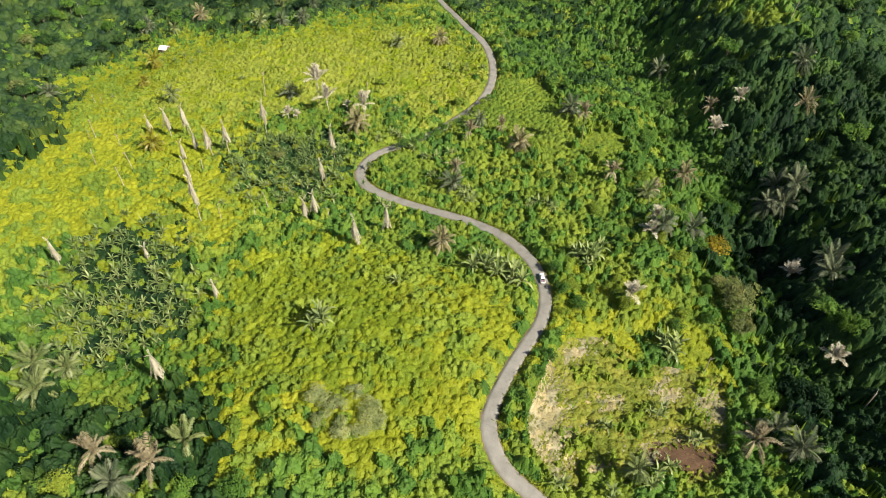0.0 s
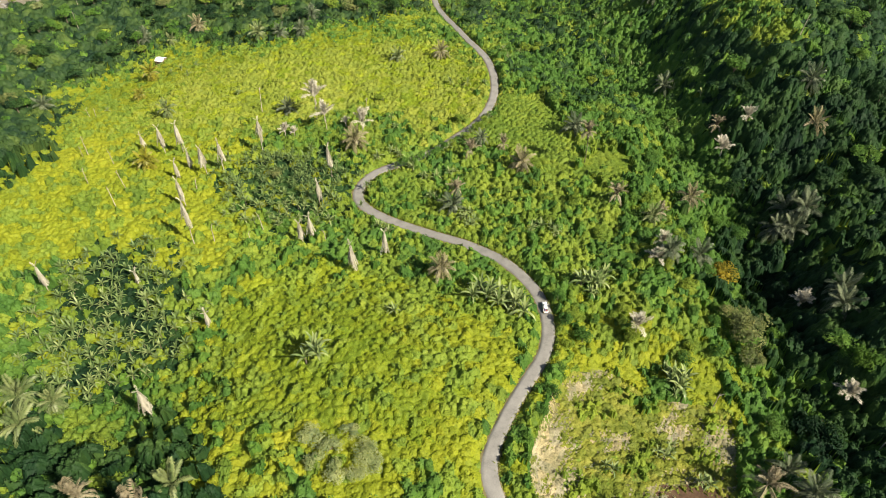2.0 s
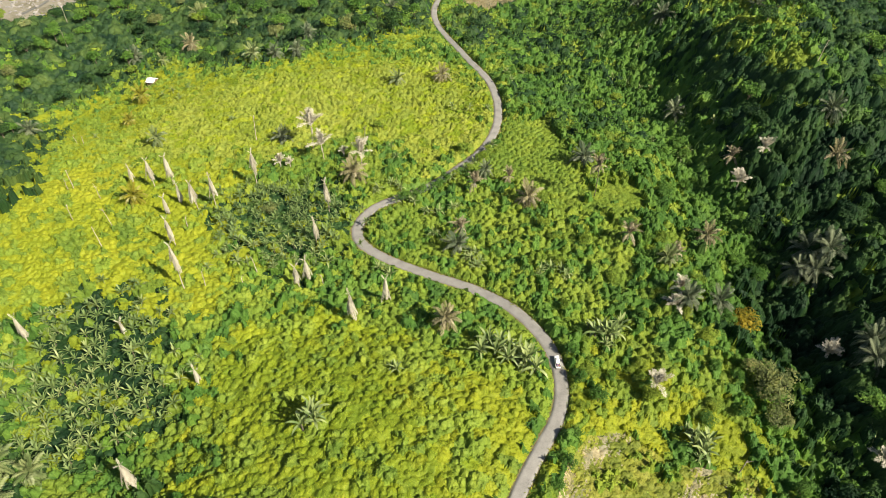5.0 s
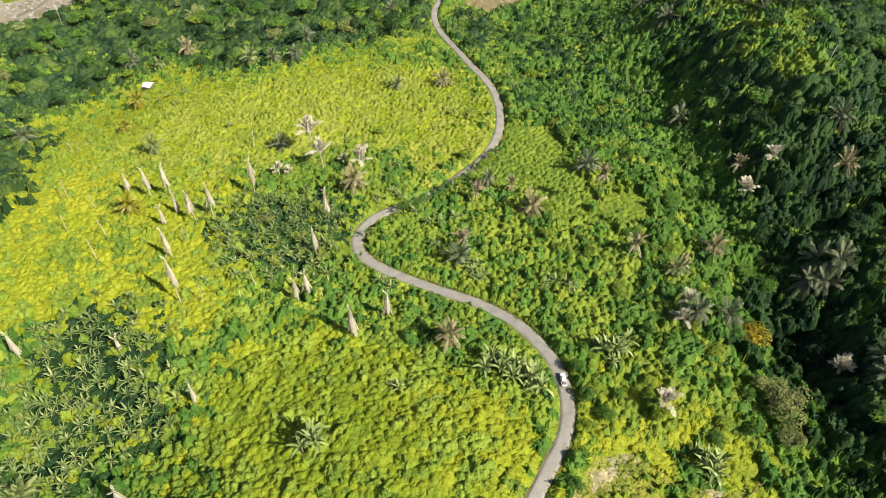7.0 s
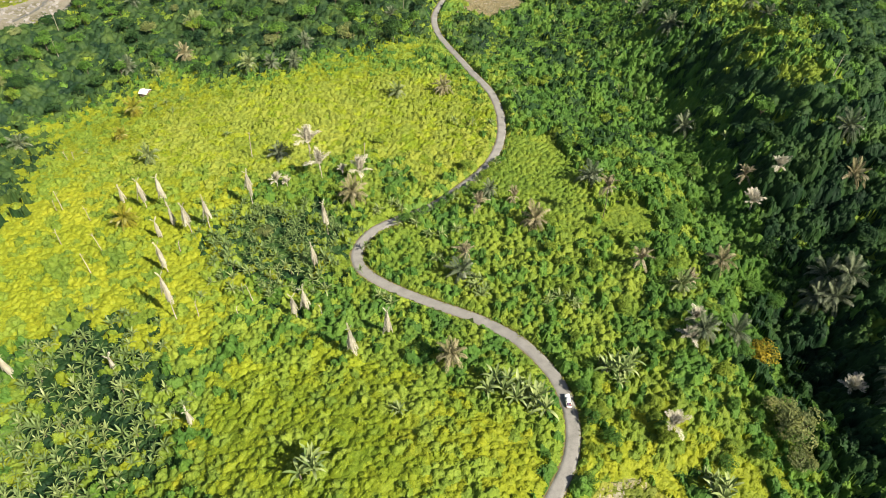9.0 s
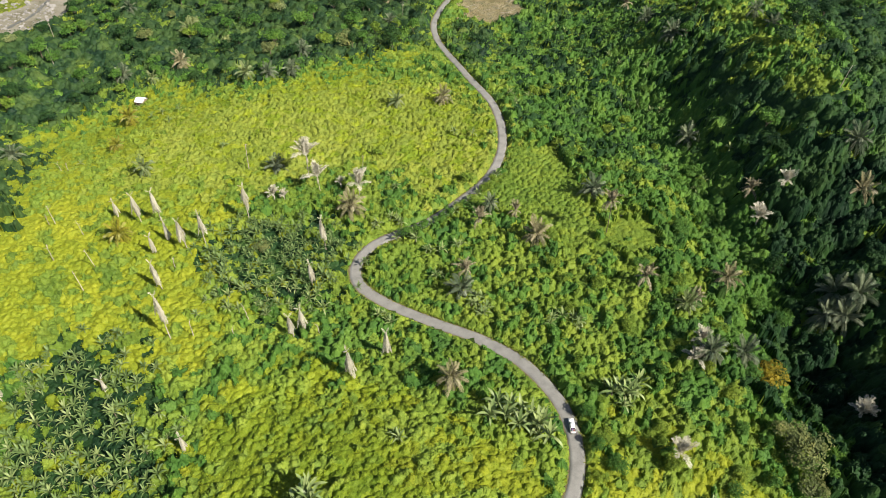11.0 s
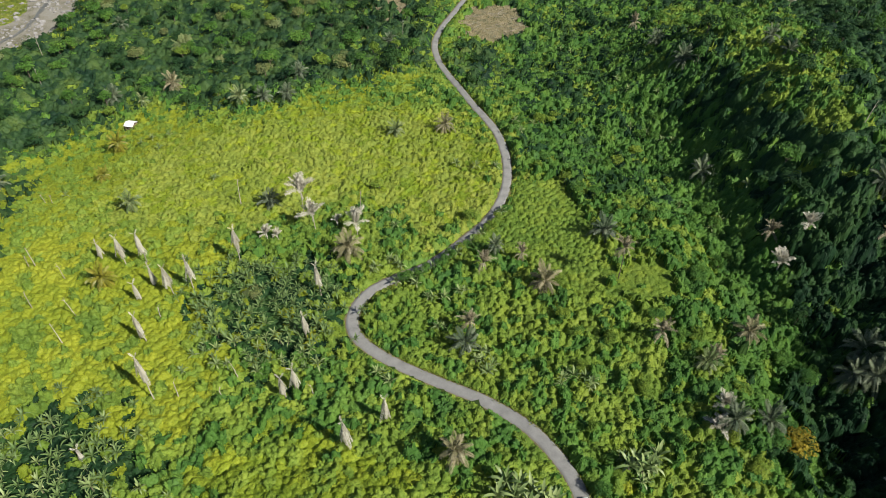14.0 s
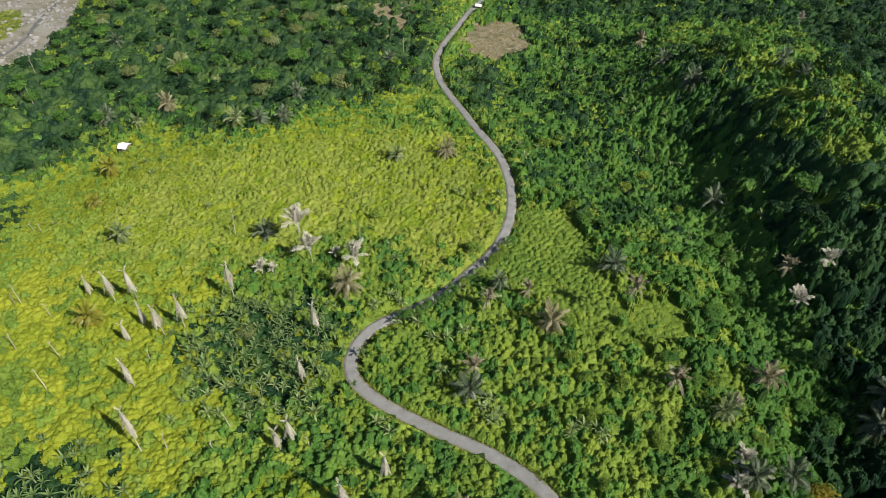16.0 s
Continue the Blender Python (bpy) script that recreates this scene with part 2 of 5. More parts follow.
GULLY = [(112, 455, -1.5), (115, 428, -2.5), (118, 402, -5), (122, 376, -6), (122, 352, -6), (121, 332, -11), (122, 308, -9.5), (122, 286, -10), (123, 264, -4.5), (128, 244, -2), (134, 222, -5), (124, 196, -8), (137, 203, -3), (136, 180, -6), (126, 158, -4), (123, 136, -8)]
KNOLLS = [(150, 465, 24, 9), (178, 440, 28, 8), (162, 388, 18, 9), (215, 430, 35, 2), (163, 231, 15, 8), (153, 154, 14, 8), (156, 186, 13, 4), (195, 195, 32, 5), (195, 140, 32, 5), (160, 262, 14, -6), (148, 330, 12, -9), (150, 350, 10, -3.5), (78, 425, 22, -5), (88, 375, 24, -6.5), (100, 207, 11, 3.5), (80, 171, 12, 5), (-100, 138, 26, -10), (-132, 172, 22, -2.6), (-128, 115, 22, -1.7), (140, 120, 20, -4)]


def land(x, y):
    """The height of the bare hillside."""
    fx, fy = np.clip(x, -420, 420), np.clip(y, 20, 760)
    z = -11.8 + 0.06 * fx - 0.089 * (fy - 250)
    k = 0
    for a in (-280, -140, 0, 140, 280):
        for b in (80, 180, 280, 380, 480, 600):
            z = z + COARSE[k] * np.exp(-((x - a) ** 2 + (y - b) ** 2) / 18050)
            k += 1
    for a, b, s, h in HILLS + KNOLLS:
        z = z + h * np.exp(-((x - a) ** 2 + (y - b) ** 2) / (2 * s * s))
    for a, b, h in GULLY:
        z = z + h * np.exp(-((x - a) ** 2 + (y - b) ** 2) / 365)
    return z


def glide(points, step):
    """A smooth line through points, as an even row of places."""
    p = np.array(points, float)
    p = np.vstack([2 * p[0] - p[1], p, 2 * p[-1] - p[-2]])
    out = []
    for i in range(1, len(p) - 2):
        n = max(2, int(np.linalg.norm(p[i + 1] - p[i]) / step))
        for u in np.linspace(0, 1, n, endpoint=False):
            a, b, c, d = p[i - 1], p[i], p[i + 1], p[i + 2]
            out.append(0.5 * (2 * b + (c - a) * u + (2 * a - 5 * b + 4 * c - d) * u * u + (3 * b - a - 3 * c + d) * u**3))
    out.append(p[-2])
    return np.array(out)


ROAD_LINE = [(150, -60), (122, -22), (94, 14), (70, 42), (52, 62), (37, 77), (26, 86), (18, 94), (14.3, 103), (14.3, 111), (18, 121), (24, 133), (30, 143.5), (35, 153), (37.8, 164), (38, 174), (36, 184.5), (30.5, 196), (22.5, 207), (9.5, 218), (-6, 227.5), (-23, 238.5), (-33, 247), (-38.5, 254), (-40.5, 262), (-39, 271), (-33.5, 280), (-24, 287), (-9, 296), (8, 313), (18, 325), (25, 339), (29, 354), (30.3, 371), (29.5, 388), (26, 407), (15, 440), (7, 470), (-1, 498), (-6, 521), (-7.5, 546), (-2, 574), (8, 601), (19, 631), (32, 660), (40, 700), (38, 760)]
LINE = glide(ROAD_LINE, 1.6)
LINE_Z = land(LINE[:, 0], LINE[:, 1])
for _ in range(40):
    LINE_Z[1:-1] = 0.5 * LINE_Z[1:-1] + 0.25 * (LINE_Z[:-2] + LINE_Z[2:])


def to_road(x, y):
    """How far each place lies from the road's middle (99 m where it is far off), and the road's height there."""
    shape, x, y = np.shape(x), np.ravel(x), np.ravel(y)
    d, z = np.full(x.size, 9801.0), np.zeros(x.size)
    for k in range(0, len(LINE), 12):
        run, high = LINE[k : k + 12], LINE_Z[k : k + 12]
        (ax, ay), (bx, by) = run.min(0) - 14, run.max(0) + 14
        on = np.flatnonzero((x > ax) & (x < bx) & (y > ay) & (y < by))
        if len(on):
            e = (x[on, None] - run[None, :, 0]) ** 2 + (y[on, None] - run[None, :, 1]) ** 2
            i = e.argmin(1)
            e = e[np.arange(len(on)), i]
            nearer = e < d[on]
            d[on], z[on] = np.where(nearer, e, d[on]), np.where(nearer, high[i], z[on])
    return np.sqrt(d).reshape(shape), z.reshape(shape)


def inside(x, y, poly):
    p = np.array(poly, float)
    odd = np.zeros(np.shape(x), bool)
    for (ax, ay), (bx, by) in zip(p, np.roll(p, -1, 0)):
        odd ^= ((ay > y) != (by > y)) & (x < (bx - ax) * (y - ay) / (by - ay + 1e-9) + ax)
    return odd


CLEARING_PLAN = [(44, 147), (56, 150), (63, 146), (73, 141), (95, 138), (96, 129), (91, 114), (86, 100), (76, 92), (61, 92), (48, 87), (35, 89), (28, 98), (25.5, 108), (29, 120), (36, 136)]
CLEARING = [tuple(p) for p in glide(CLEARING_PLAN + CLEARING_PLAN[:1], 3.0)[:-1]]
RIVER = [(-520, 800), (-355, 790), (-330, 690), (-318, 640), (-326, 608), (-345, 584), (-380, 560), (-460, 600)]
SLASH = [(12, 556), (18, 606), (40, 612), (60, 598), (63, 570), (46, 553)]
BARE = [(-62, 665), (-25, 665), (-24, 620), (-28, 592), (-42, 573), (-57, 609)]
PLOT = [(70, 290), (88, 288), (95, 279), (88, 262), (66, 262), (62, 278)]


def cut_over(x, y):
    """The felled patch beside the road, with a ragged border."""
    return inside(x + 4 * np.sin(y / 5.1) + 2.5 * np.sin((x + y) / 2.3), y + 4 * np.sin(x / 4.3) + 2 * np.sin((x - y) / 2.1), SLASH)


def to_edge(x, y, poly):
    """How far each place lies from a plan's outline."""
    p = np.array(poly, float)
    best = np.full(np.shape(x), 1e9)
    for (ax, ay), (bx, by) in zip(p, np.roll(p, -1, 0)):
        u = np.clip(((x - ax) * (bx - ax) + (y - ay) * (by - ay)) / ((bx - ax) ** 2 + (by - ay) ** 2), 0, 1)
        best = np.minimum(best, np.hypot(x - ax - u * (bx - ax), y - ay - u * (by - ay)))
    return best


def surface(x, y):
    """The ground as it is: the hillside, with the road's bench and the terrace of the clearing cut into it."""
    x, y = np.asarray(x, float), np.asarray(y, float)
    d, h = to_road(x, y)
    u = np.clip((d - 3.0) / 6.0, 0, 1)
    u = u * u * (3 - 2 * u)
    return (h - 0.15) * (1 - u) + land(x, y) * u - 1.6 * inside(x, y, CLEARING) * np.clip(to_edge(x, y, CLEARING) / 2.2, 0, 1) * np.clip((60 - x) / 20, 0, 1)


def spot(x, y):
    return float(surface(np.array([x]), np.array([y]))[0])


# ---- mesh helpers ----


def mesh_of(name, verts, faces, mat, smooth=False):
    """A mesh from arrays; faces all have the same number of corners."""
    verts, faces = np.asarray(verts, np.float32), np.asarray(faces, np.int32)
    me = bpy.data.meshes.new(name)
    me.vertices.add(len(verts))
    me.vertices.foreach_set("co", verts.ravel())
    me.loops.add(faces.size)
    me.loops.foreach_set("vertex_index", faces.ravel())
    me.polygons.add(len(faces))
    me.polygons.foreach_set("loop_start", np.arange(0, faces.size, faces.shape[1], dtype=np.int32))
    me.polygons.foreach_set("use_smooth", np.full(len(faces), smooth))
    me.materials.append(mat)
    me.update()
    me.validate()
    return me


def from_bm(name, bm, mat, smooth=False):
    me = bpy.data.meshes.new(name)
    bm.to_mesh(me)
    bm.free()
    me.materials.append(mat)
    for p in me.polygons:
        p.use_smooth = smooth
    return me


def part(name, data, parent, label="", m=None):
    ob = new(name, data)
    ob.parent = parent
    if m is not None:
        ob.matrix_basis = m
    return tagged(ob, label)


def box(sx, sy, sz, at=(0, 0, 0), bevel=0.0, top=1.0):
    """A box with its base's middle at at; top: how far it narrows upwards."""
    bm = bmesh.new()
    bmesh.ops.create_cube(bm, size=1)
    for v in bm.verts:
        k = top if v.co.z > 0 else 1.0
        v.co = Vector((v.co.x * sx * k + at[0], v.co.y * sy * k + at[1], (v.co.z + 0.5) * sz + at[2]))
    if bevel:
        bmesh.ops.bevel(bm, geom=bm.edges[:], offset=bevel, segments=2, affect="EDGES")
    return bm


def tube(points, radii, sides=8):
    """A tapered tube along points, as vertices and quads."""
    p = np.array(points, float)
    verts, faces = [], []
    for i, r in enumerate(radii):
        way = p[min(i + 1, len(p) - 1)] - p[max(i - 1, 0)]
        way = way / np.linalg.norm(way)
        a = np.cross(way, (0.31, 0.95, 0.05))
        a = a / np.linalg.norm(a)
        b = np.cross(way, a)
        for k in range(sides):
            t = 2 * math.pi * k / sides
            verts.append(p[i] + r * (math.cos(t) * a + math.sin(t) * b))
    for i in range(len(p) - 1):
        for k in range(sides):
            n = (k + 1) % sides
            faces.append((i * sides + k, i * sides + n, (i + 1) * sides + n, (i + 1) * sides + k))
    top = (len(p) - 1) * sides
    if sides == 8:
        faces += [(top, top + 1, top + 2, top + 3), (top, top + 3, top + 4, top + 7), (top + 4, top + 5, top + 6, top + 7)]
    return np.array(verts), np.array(faces)


def leaves(centre, normal, size, rng, narrow=0.62, hang=0.35):
    """One four-cornered leaf for each centre, facing its normal, its tip bent down."""
    n = normal / np.linalg.norm(normal, axis=1, keepdims=True)
    side = np.cross(n, rng.normal(size=n.shape))
    side /= np.linalg.norm(side, axis=1, keepdims=True)
    along = np.cross(n, side)
    s = size[:, None]
    bend = np.array([0, 0, 1.0]) * s * hang * 0.5
    v = np.stack([centre - along * s * 0.5, centre + side * s * narrow * 0.5 + n * s * 0.08, centre + along * s * 0.5 - bend, centre - side * s * narrow * 0.5 + n * s * 0.08], 1)
    return v.reshape(-1, 3)


def quads(verts):
    return np.arange(len(verts)).reshape(-1, 4)


def domes(x, y, z, radius, count, rng, squash=0.8, leaf=0.62, jitter=0.5):
    """Bushes: leaves laid over a dome round each place."""
    k = len(x)
    up = rng.uniform(-0.05, 1, (k, count))
    turn = rng.uniform(0, 2 * math.pi, (k, count))
    flat = np.sqrt(1 - np.clip(up, 0, 1) ** 2)
    d = np.stack([flat * np.cos(turn), flat * np.sin(turn), up], 2)
    r = radius[:, None] * rng.uniform(0.8, 1.08, (k, count))
    c = np.stack([x[:, None] + d[..., 0] * r, y[:, None] + d[..., 1] * r, z[:, None] + d[..., 2] * r * squash], 2).reshape(-1, 3)
    n = (d + rng.normal(size=d.shape) * jitter * 0.6 + np.array([0, 0, 0.25])).reshape(-1, 3)
    size = (radius[:, None] * leaf * rng.uniform(0.7, 1.25, (k, count))).ravel()
    return leaves(c, n, size, rng)

# ---- ground, road, clearings ----


def steps_out(lo, hi, fine, coarse, inner, far):
    a = list(np.arange(inner[0], inner[1] + 0.1, fine))
    while a[-1] < hi:
        a.append(a[-1] + coarse)
    while a[0] > lo:
        a.insert(0, a[0] - coarse)
    s = coarse
    while a[-1] < far:
        s *= 1.5
        a.append(a[-1] + s)
    s = coarse
    while a[0] > -far:
        s *= 1.5
        a.insert(0, a[0] - s)
    return np.array(a)


def build_ground():
    gx = steps_out(-430, 380, 2.0, 6.0, (10, 110), 4000)
    gy = steps_out(40, 780, 2.0, 6.0, (80, 160), 4200)
    x, y = np.meshgrid(gx, gy)
    z = surface(x.ravel(), y.ravel())
    verts = np.stack([x.ravel(), y.ravel(), z], 1)
    w = len(gx)
    i = (np.arange(len(gy) - 1)[:, None] * w + np.arange(w - 1)[None]).ravel()
    faces = np.stack([i, i + 1, i + w + 1, i + w], 1)
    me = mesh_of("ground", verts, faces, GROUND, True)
    for m in (DRY_SOIL, GRAVEL, CUT_SOIL):
        me.materials.append(m)
    c = verts[faces].mean(1)
    slot = np.zeros(len(faces), np.int32)
    slot[inside(c[:, 0], c[:, 1], CLEARING)] = 1
    slot[cut_over(c[:, 0], c[:, 1]) | inside(c[:, 0], c[:, 1], BARE)] = 3
    slot[inside(c[:, 0], c[:, 1], RIVER)] = 2
    me.polygons.foreach_set("material_index", slot)
    return tagged(new("ground", me), "green hillside earth under shrubs and young forest", "ground", kind="structure")


build_ground()


def ribbon(name, offsets, lift, mat, wobble=0.0):
    """A strip along the road: offsets from its middle, and the height of each above the bench."""
    way = np.gradient(LINE, axis=0)
    way /= np.linalg.norm(way, axis=1, keepdims=True)
    side = np.stack([way[:, 1], -way[:, 0]], 1)
    bend = np.abs(np.gradient(np.unwrap(np.arctan2(way[:, 1], way[:, 0]))))
    wide = 1 + 0.22 * np.convolve(np.clip(bend / 0.16, 0, 1), np.ones(9) / 9, "same")
    rng = np.random.default_rng(5)
    rows = []
    for k, (o, h) in enumerate(zip(offsets, lift)):
        rag = rng.uniform(-wobble, wobble, len(LINE)) if k in (0, len(offsets) - 1) else 0.0
        rows.append(np.column_stack([LINE + side * (o * wide + rag)[:, None], LINE_Z + h]))
    verts = np.concatenate(rows)
    n = len(LINE)
    faces = [(k * n + i, k * n + i + 1, (k + 1) * n + i + 1, (k + 1) * n + i) for k in range(len(offsets) - 1) for i in range(n - 1)]
    return mesh_of(name, verts, faces, mat, True)


tagged(new("road", ribbon("road", (-2.25, -2.15, -1.2, 0, 1.2, 2.15, 2.25), (-0.1, 0.1, 0.13, 0.15, 0.13, 0.1, -0.1), ROAD, 0.14)), "narrow winding grey asphalt road worn pale", "road", kind="structure")
tagged(new("shoulder", ribbon("shoulder", (-2.9, -2.4, 2.4, 2.9), (-0.12, 0.03, 0.03, -0.12), SHOULDER, 0.4)), "strip of earth and dry grass beside the road", "road shoulder", kind="structure")


def patch(name, cx, cy, rx, ry, mat, label, category, seed, lift=0.12):
    """An uneven patch of other earth laid on the slope."""
    rng = np.random.default_rng(seed)
    rag = 1 + 0.28 * np.convolve(rng.normal(size=44), np.ones(3) / 3, "same")[:40]
    verts, faces = [(cx, cy, spot(cx, cy) + lift)], []
    for ring in (0.35, 0.7, 1.0):
        for k in range(40):
            a = 2 * math.pi * k / 40
            px, py = cx + rx * ring * rag[k] * math.cos(a), cy + ry * ring * rag[k] * math.sin(a)
            verts.append((px, py, spot(px, py) + lift * (1 if ring < 1 else -0.5)))
    for k in range(40):
        n = (k + 1) % 40
        faces.append((0, 1 + k, 1 + n, 0))
        for r in (0, 1):
            faces.append((1 + 40 * r + k, 41 + 40 * r + k, 41 + 40 * r + n, 1 + 40 * r + n))
    bm = bmesh.new()
    vs = [bm.verts.new(v) for v in verts]
    for f in faces:
        bm.faces.new([vs[i] for i in dict.fromkeys(f)])
    return tagged(new(name, from_bm(name, bm, mat, True)), label, category, kind="structure")


patch("bare_soil", 75, 102, 13, 7, RED_SOIL, "bare reddish brown soil in the clearing", "soil", 1)


def stream():
    """The wet channel that winds down the stony bed."""
    line = glide([(-366, 790), (-361, 745), (-358, 712), (-357, 680), (-353, 650), (-352, 618), (-362, 592)], 4.0)
    way = np.gradient(line, axis=0)
    side = np.stack([way[:, 1], -way[:, 0]], 1) / np.linalg.norm(way, axis=1, keepdims=True)
    rng = np.random.default_rng(3)
    rows = []
    for o in (-2.0, -0.7, 0.7, 2.0):
        p = line + side * (o + rng.uniform(-1.2, 1.2, len(line)))[:, None]
        rows.append(np.column_stack([p, surface(p[:, 0], p[:, 1]) + (0.25 if abs(o) < 1 else 0.05)]))
    n = len(line)
    faces = [(k * n + i, k * n + i + 1, (k + 1) * n + i + 1, (k + 1) * n + i) for k in range(3) for i in range(n - 1)]
    return tagged(new("stream", mesh_of("stream", np.concatenate(rows), faces, WET, True)), "shallow dark stream running through the stony riverbed", "stream", kind="structure")


stream()
patch("bare_soil", 67, 105, 4, 4, RED_SOIL, "bare reddish brown soil in the clearing", "soil", 2)

# ---- shrub cover ----
BRIGHT_NEAR = [(-80, 197), (-51, 213), (-22, 190), (2, 172), (21, 170), (33, 160), (30, 148), (16, 120), (8, 98), (-50, 98), (-78, 127), (-87, 160)]
BRIGHT_LEFT = [(-205, 252), (-200, 300), (-165, 330), (-108, 318), (-104, 284), (-93, 236), (-85, 205), (-113, 214), (-164, 222), (-190, 213)]
BRIGHT_TOP = [(-178, 409), (-158, 455), (-70, 442), (5, 425), (28, 390), (28, 360), (22, 335), (4, 314), (-24, 318), (-31, 340), (-110, 325), (-178, 330)]
ROWS_FIELD = [(12, 308), (29, 335), (33, 352), (56, 357), (65, 308), (66, 280), (52, 268), (37, 294)]
RIGHT_BRIGHT = [(42, 166), (58, 172), (84, 170), (97, 158), (102, 140), (99, 129), (97, 138), (73, 143), (55, 152), (42, 148), (40, 160)]
FOREST = [
    [(-460, 560), (-345, 584), (-318, 640), (-330, 760), (-8, 760), (-12, 506), (-82, 467), (-136, 452), (-205, 492), (-222, 478), (-278, 435), (-300, 380), (-460, 430)],
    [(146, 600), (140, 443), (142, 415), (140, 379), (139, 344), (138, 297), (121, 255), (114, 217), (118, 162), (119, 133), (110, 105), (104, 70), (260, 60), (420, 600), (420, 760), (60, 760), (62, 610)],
    [(-171, 138), (-130, 129), (-98, 125), (-65, 105), (-56, 60), (-180, 60)],
    [(9, 540), (36, 535), (40, 500), (24, 455), (16, 462), (5, 505)],
    [(-460, 430), (-300, 448), (-264, 408), (-236, 350), (-222, 314), (-214, 275), (-250, 245), (-460, 240)],
]
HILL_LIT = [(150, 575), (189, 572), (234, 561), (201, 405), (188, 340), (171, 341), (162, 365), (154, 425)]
BANANA_A = [(-111, 289), (-87, 297), (-52, 292), (-44, 272), (-46, 250), (-52, 234), (-68, 232), (-97, 244)]
BANANA_B = [(-158, 212), (-126, 222), (-101, 187), (-95, 165), (-103, 148), (-124, 139), (-142, 142), (-156, 162), (-157, 200)]
BANK = [(-405, 700), (-384, 702), (-366, 662), (-368, 637), (-385, 622), (-420, 650)]
HAIRPIN_LAWN = [(-30, 246), (-38, 246), (-45, 252), (-48, 262), (-46, 273), (-40, 282), (-32, 287), (-24, 290), (-28, 282), (-36, 272), (-39, 262), (-37, 254)]
DEEP_BAND = [(-74, 214), (-58, 226), (-40, 226), (-28, 214), (-18, 206), (-30, 198), (-50, 206), (-64, 206)]
HOUSE_AT, HUT_AT = (-207, 463), (27, 640)


def waves(x, y, s, seed):
    """A smooth uneven field over the land, about -1 to 1."""
    rng = np.random.default_rng(seed)
    out = 0
    for k in range(6):
        a, p, f = rng.uniform(0, 2 * math.pi), rng.uniform(0, 2 * math.pi), rng.uniform(0.6, 1.8) / s
        out = out + np.sin((x * math.cos(a) + y * math.sin(a)) * f * 2 * math.pi + p)
    return out / 2.6


def mounds(x, y, spacing, low, high, reach, seed, power=0.5):
    """Height added by the nearest of many bushes or crowns that stand about spacing apart."""
    rng = np.random.default_rng(seed)
    n = 400
    ox, oy, ht = rng.uniform(0.06, 0.94, (n, n)), rng.uniform(0.06, 0.94, (n, n)), rng.uniform(low, high, (n, n))
    i, j = np.floor(x / spacing).astype(int), np.floor(y / spacing).astype(int)
    best = np.zeros(len(x))
    for di in (-1, 0, 1):
        for dj in (-1, 0, 1):
            a, b = (i + di) % n, (j + dj) % n
            d2 = ((i + di + ox[a, b]) * spacing - x) ** 2 + ((j + dj + oy[a, b]) * spacing - y) ** 2
            best = np.maximum(best, ht[a, b] * np.clip(1 - d2 / (reach * spacing) ** 2, 0, 1) ** power)
    return best


def in_view(x, y, more=0.0):
    return (x > -158 - more - 0.46 * (y - 85)) & (x < 152 + more + 0.37 * (y - 85)) & (y < 692 + more - 0.177 * x)


def plants(x, y):
    """The zone of the plant that grows at each place: plants of neighbouring zones mingle along the border."""
    rng = np.random.default_rng(41)
    n, s = 300, 3.6
    ox, oy, sx, sy = rng.uniform(0, 1, (n, n)), rng.uniform(0, 1, (n, n)), rng.normal(size=(n, n)) * 4.5, rng.normal(size=(n, n)) * 4.5
    i, j = np.floor(x / s).astype(int), np.floor(y / s).astype(int)
    best, px, py = np.full(len(x), 1e9), np.zeros(len(x)), np.zeros(len(x))
    for di in (-1, 0, 1):
        for dj in (-1, 0, 1):
            a, b = (i + di) % n, (j + dj) % n
            cx, cy = (i + di + ox[a, b]) * s, (j + dj + oy[a, b]) * s
            e = (x - cx) ** 2 + (y - cy) ** 2
            near = e < best
            best, px, py = np.where(near, e, best), np.where(near, cx + sx[a, b], px), np.where(near, cy + sy[a, b], py)
    here, there = zones(x, y), zones(px, py)
    return np.where((here == 8) | (here == 9) | (there == 8) | (there == 9) | (here == 4) | (there == 4), here, there)


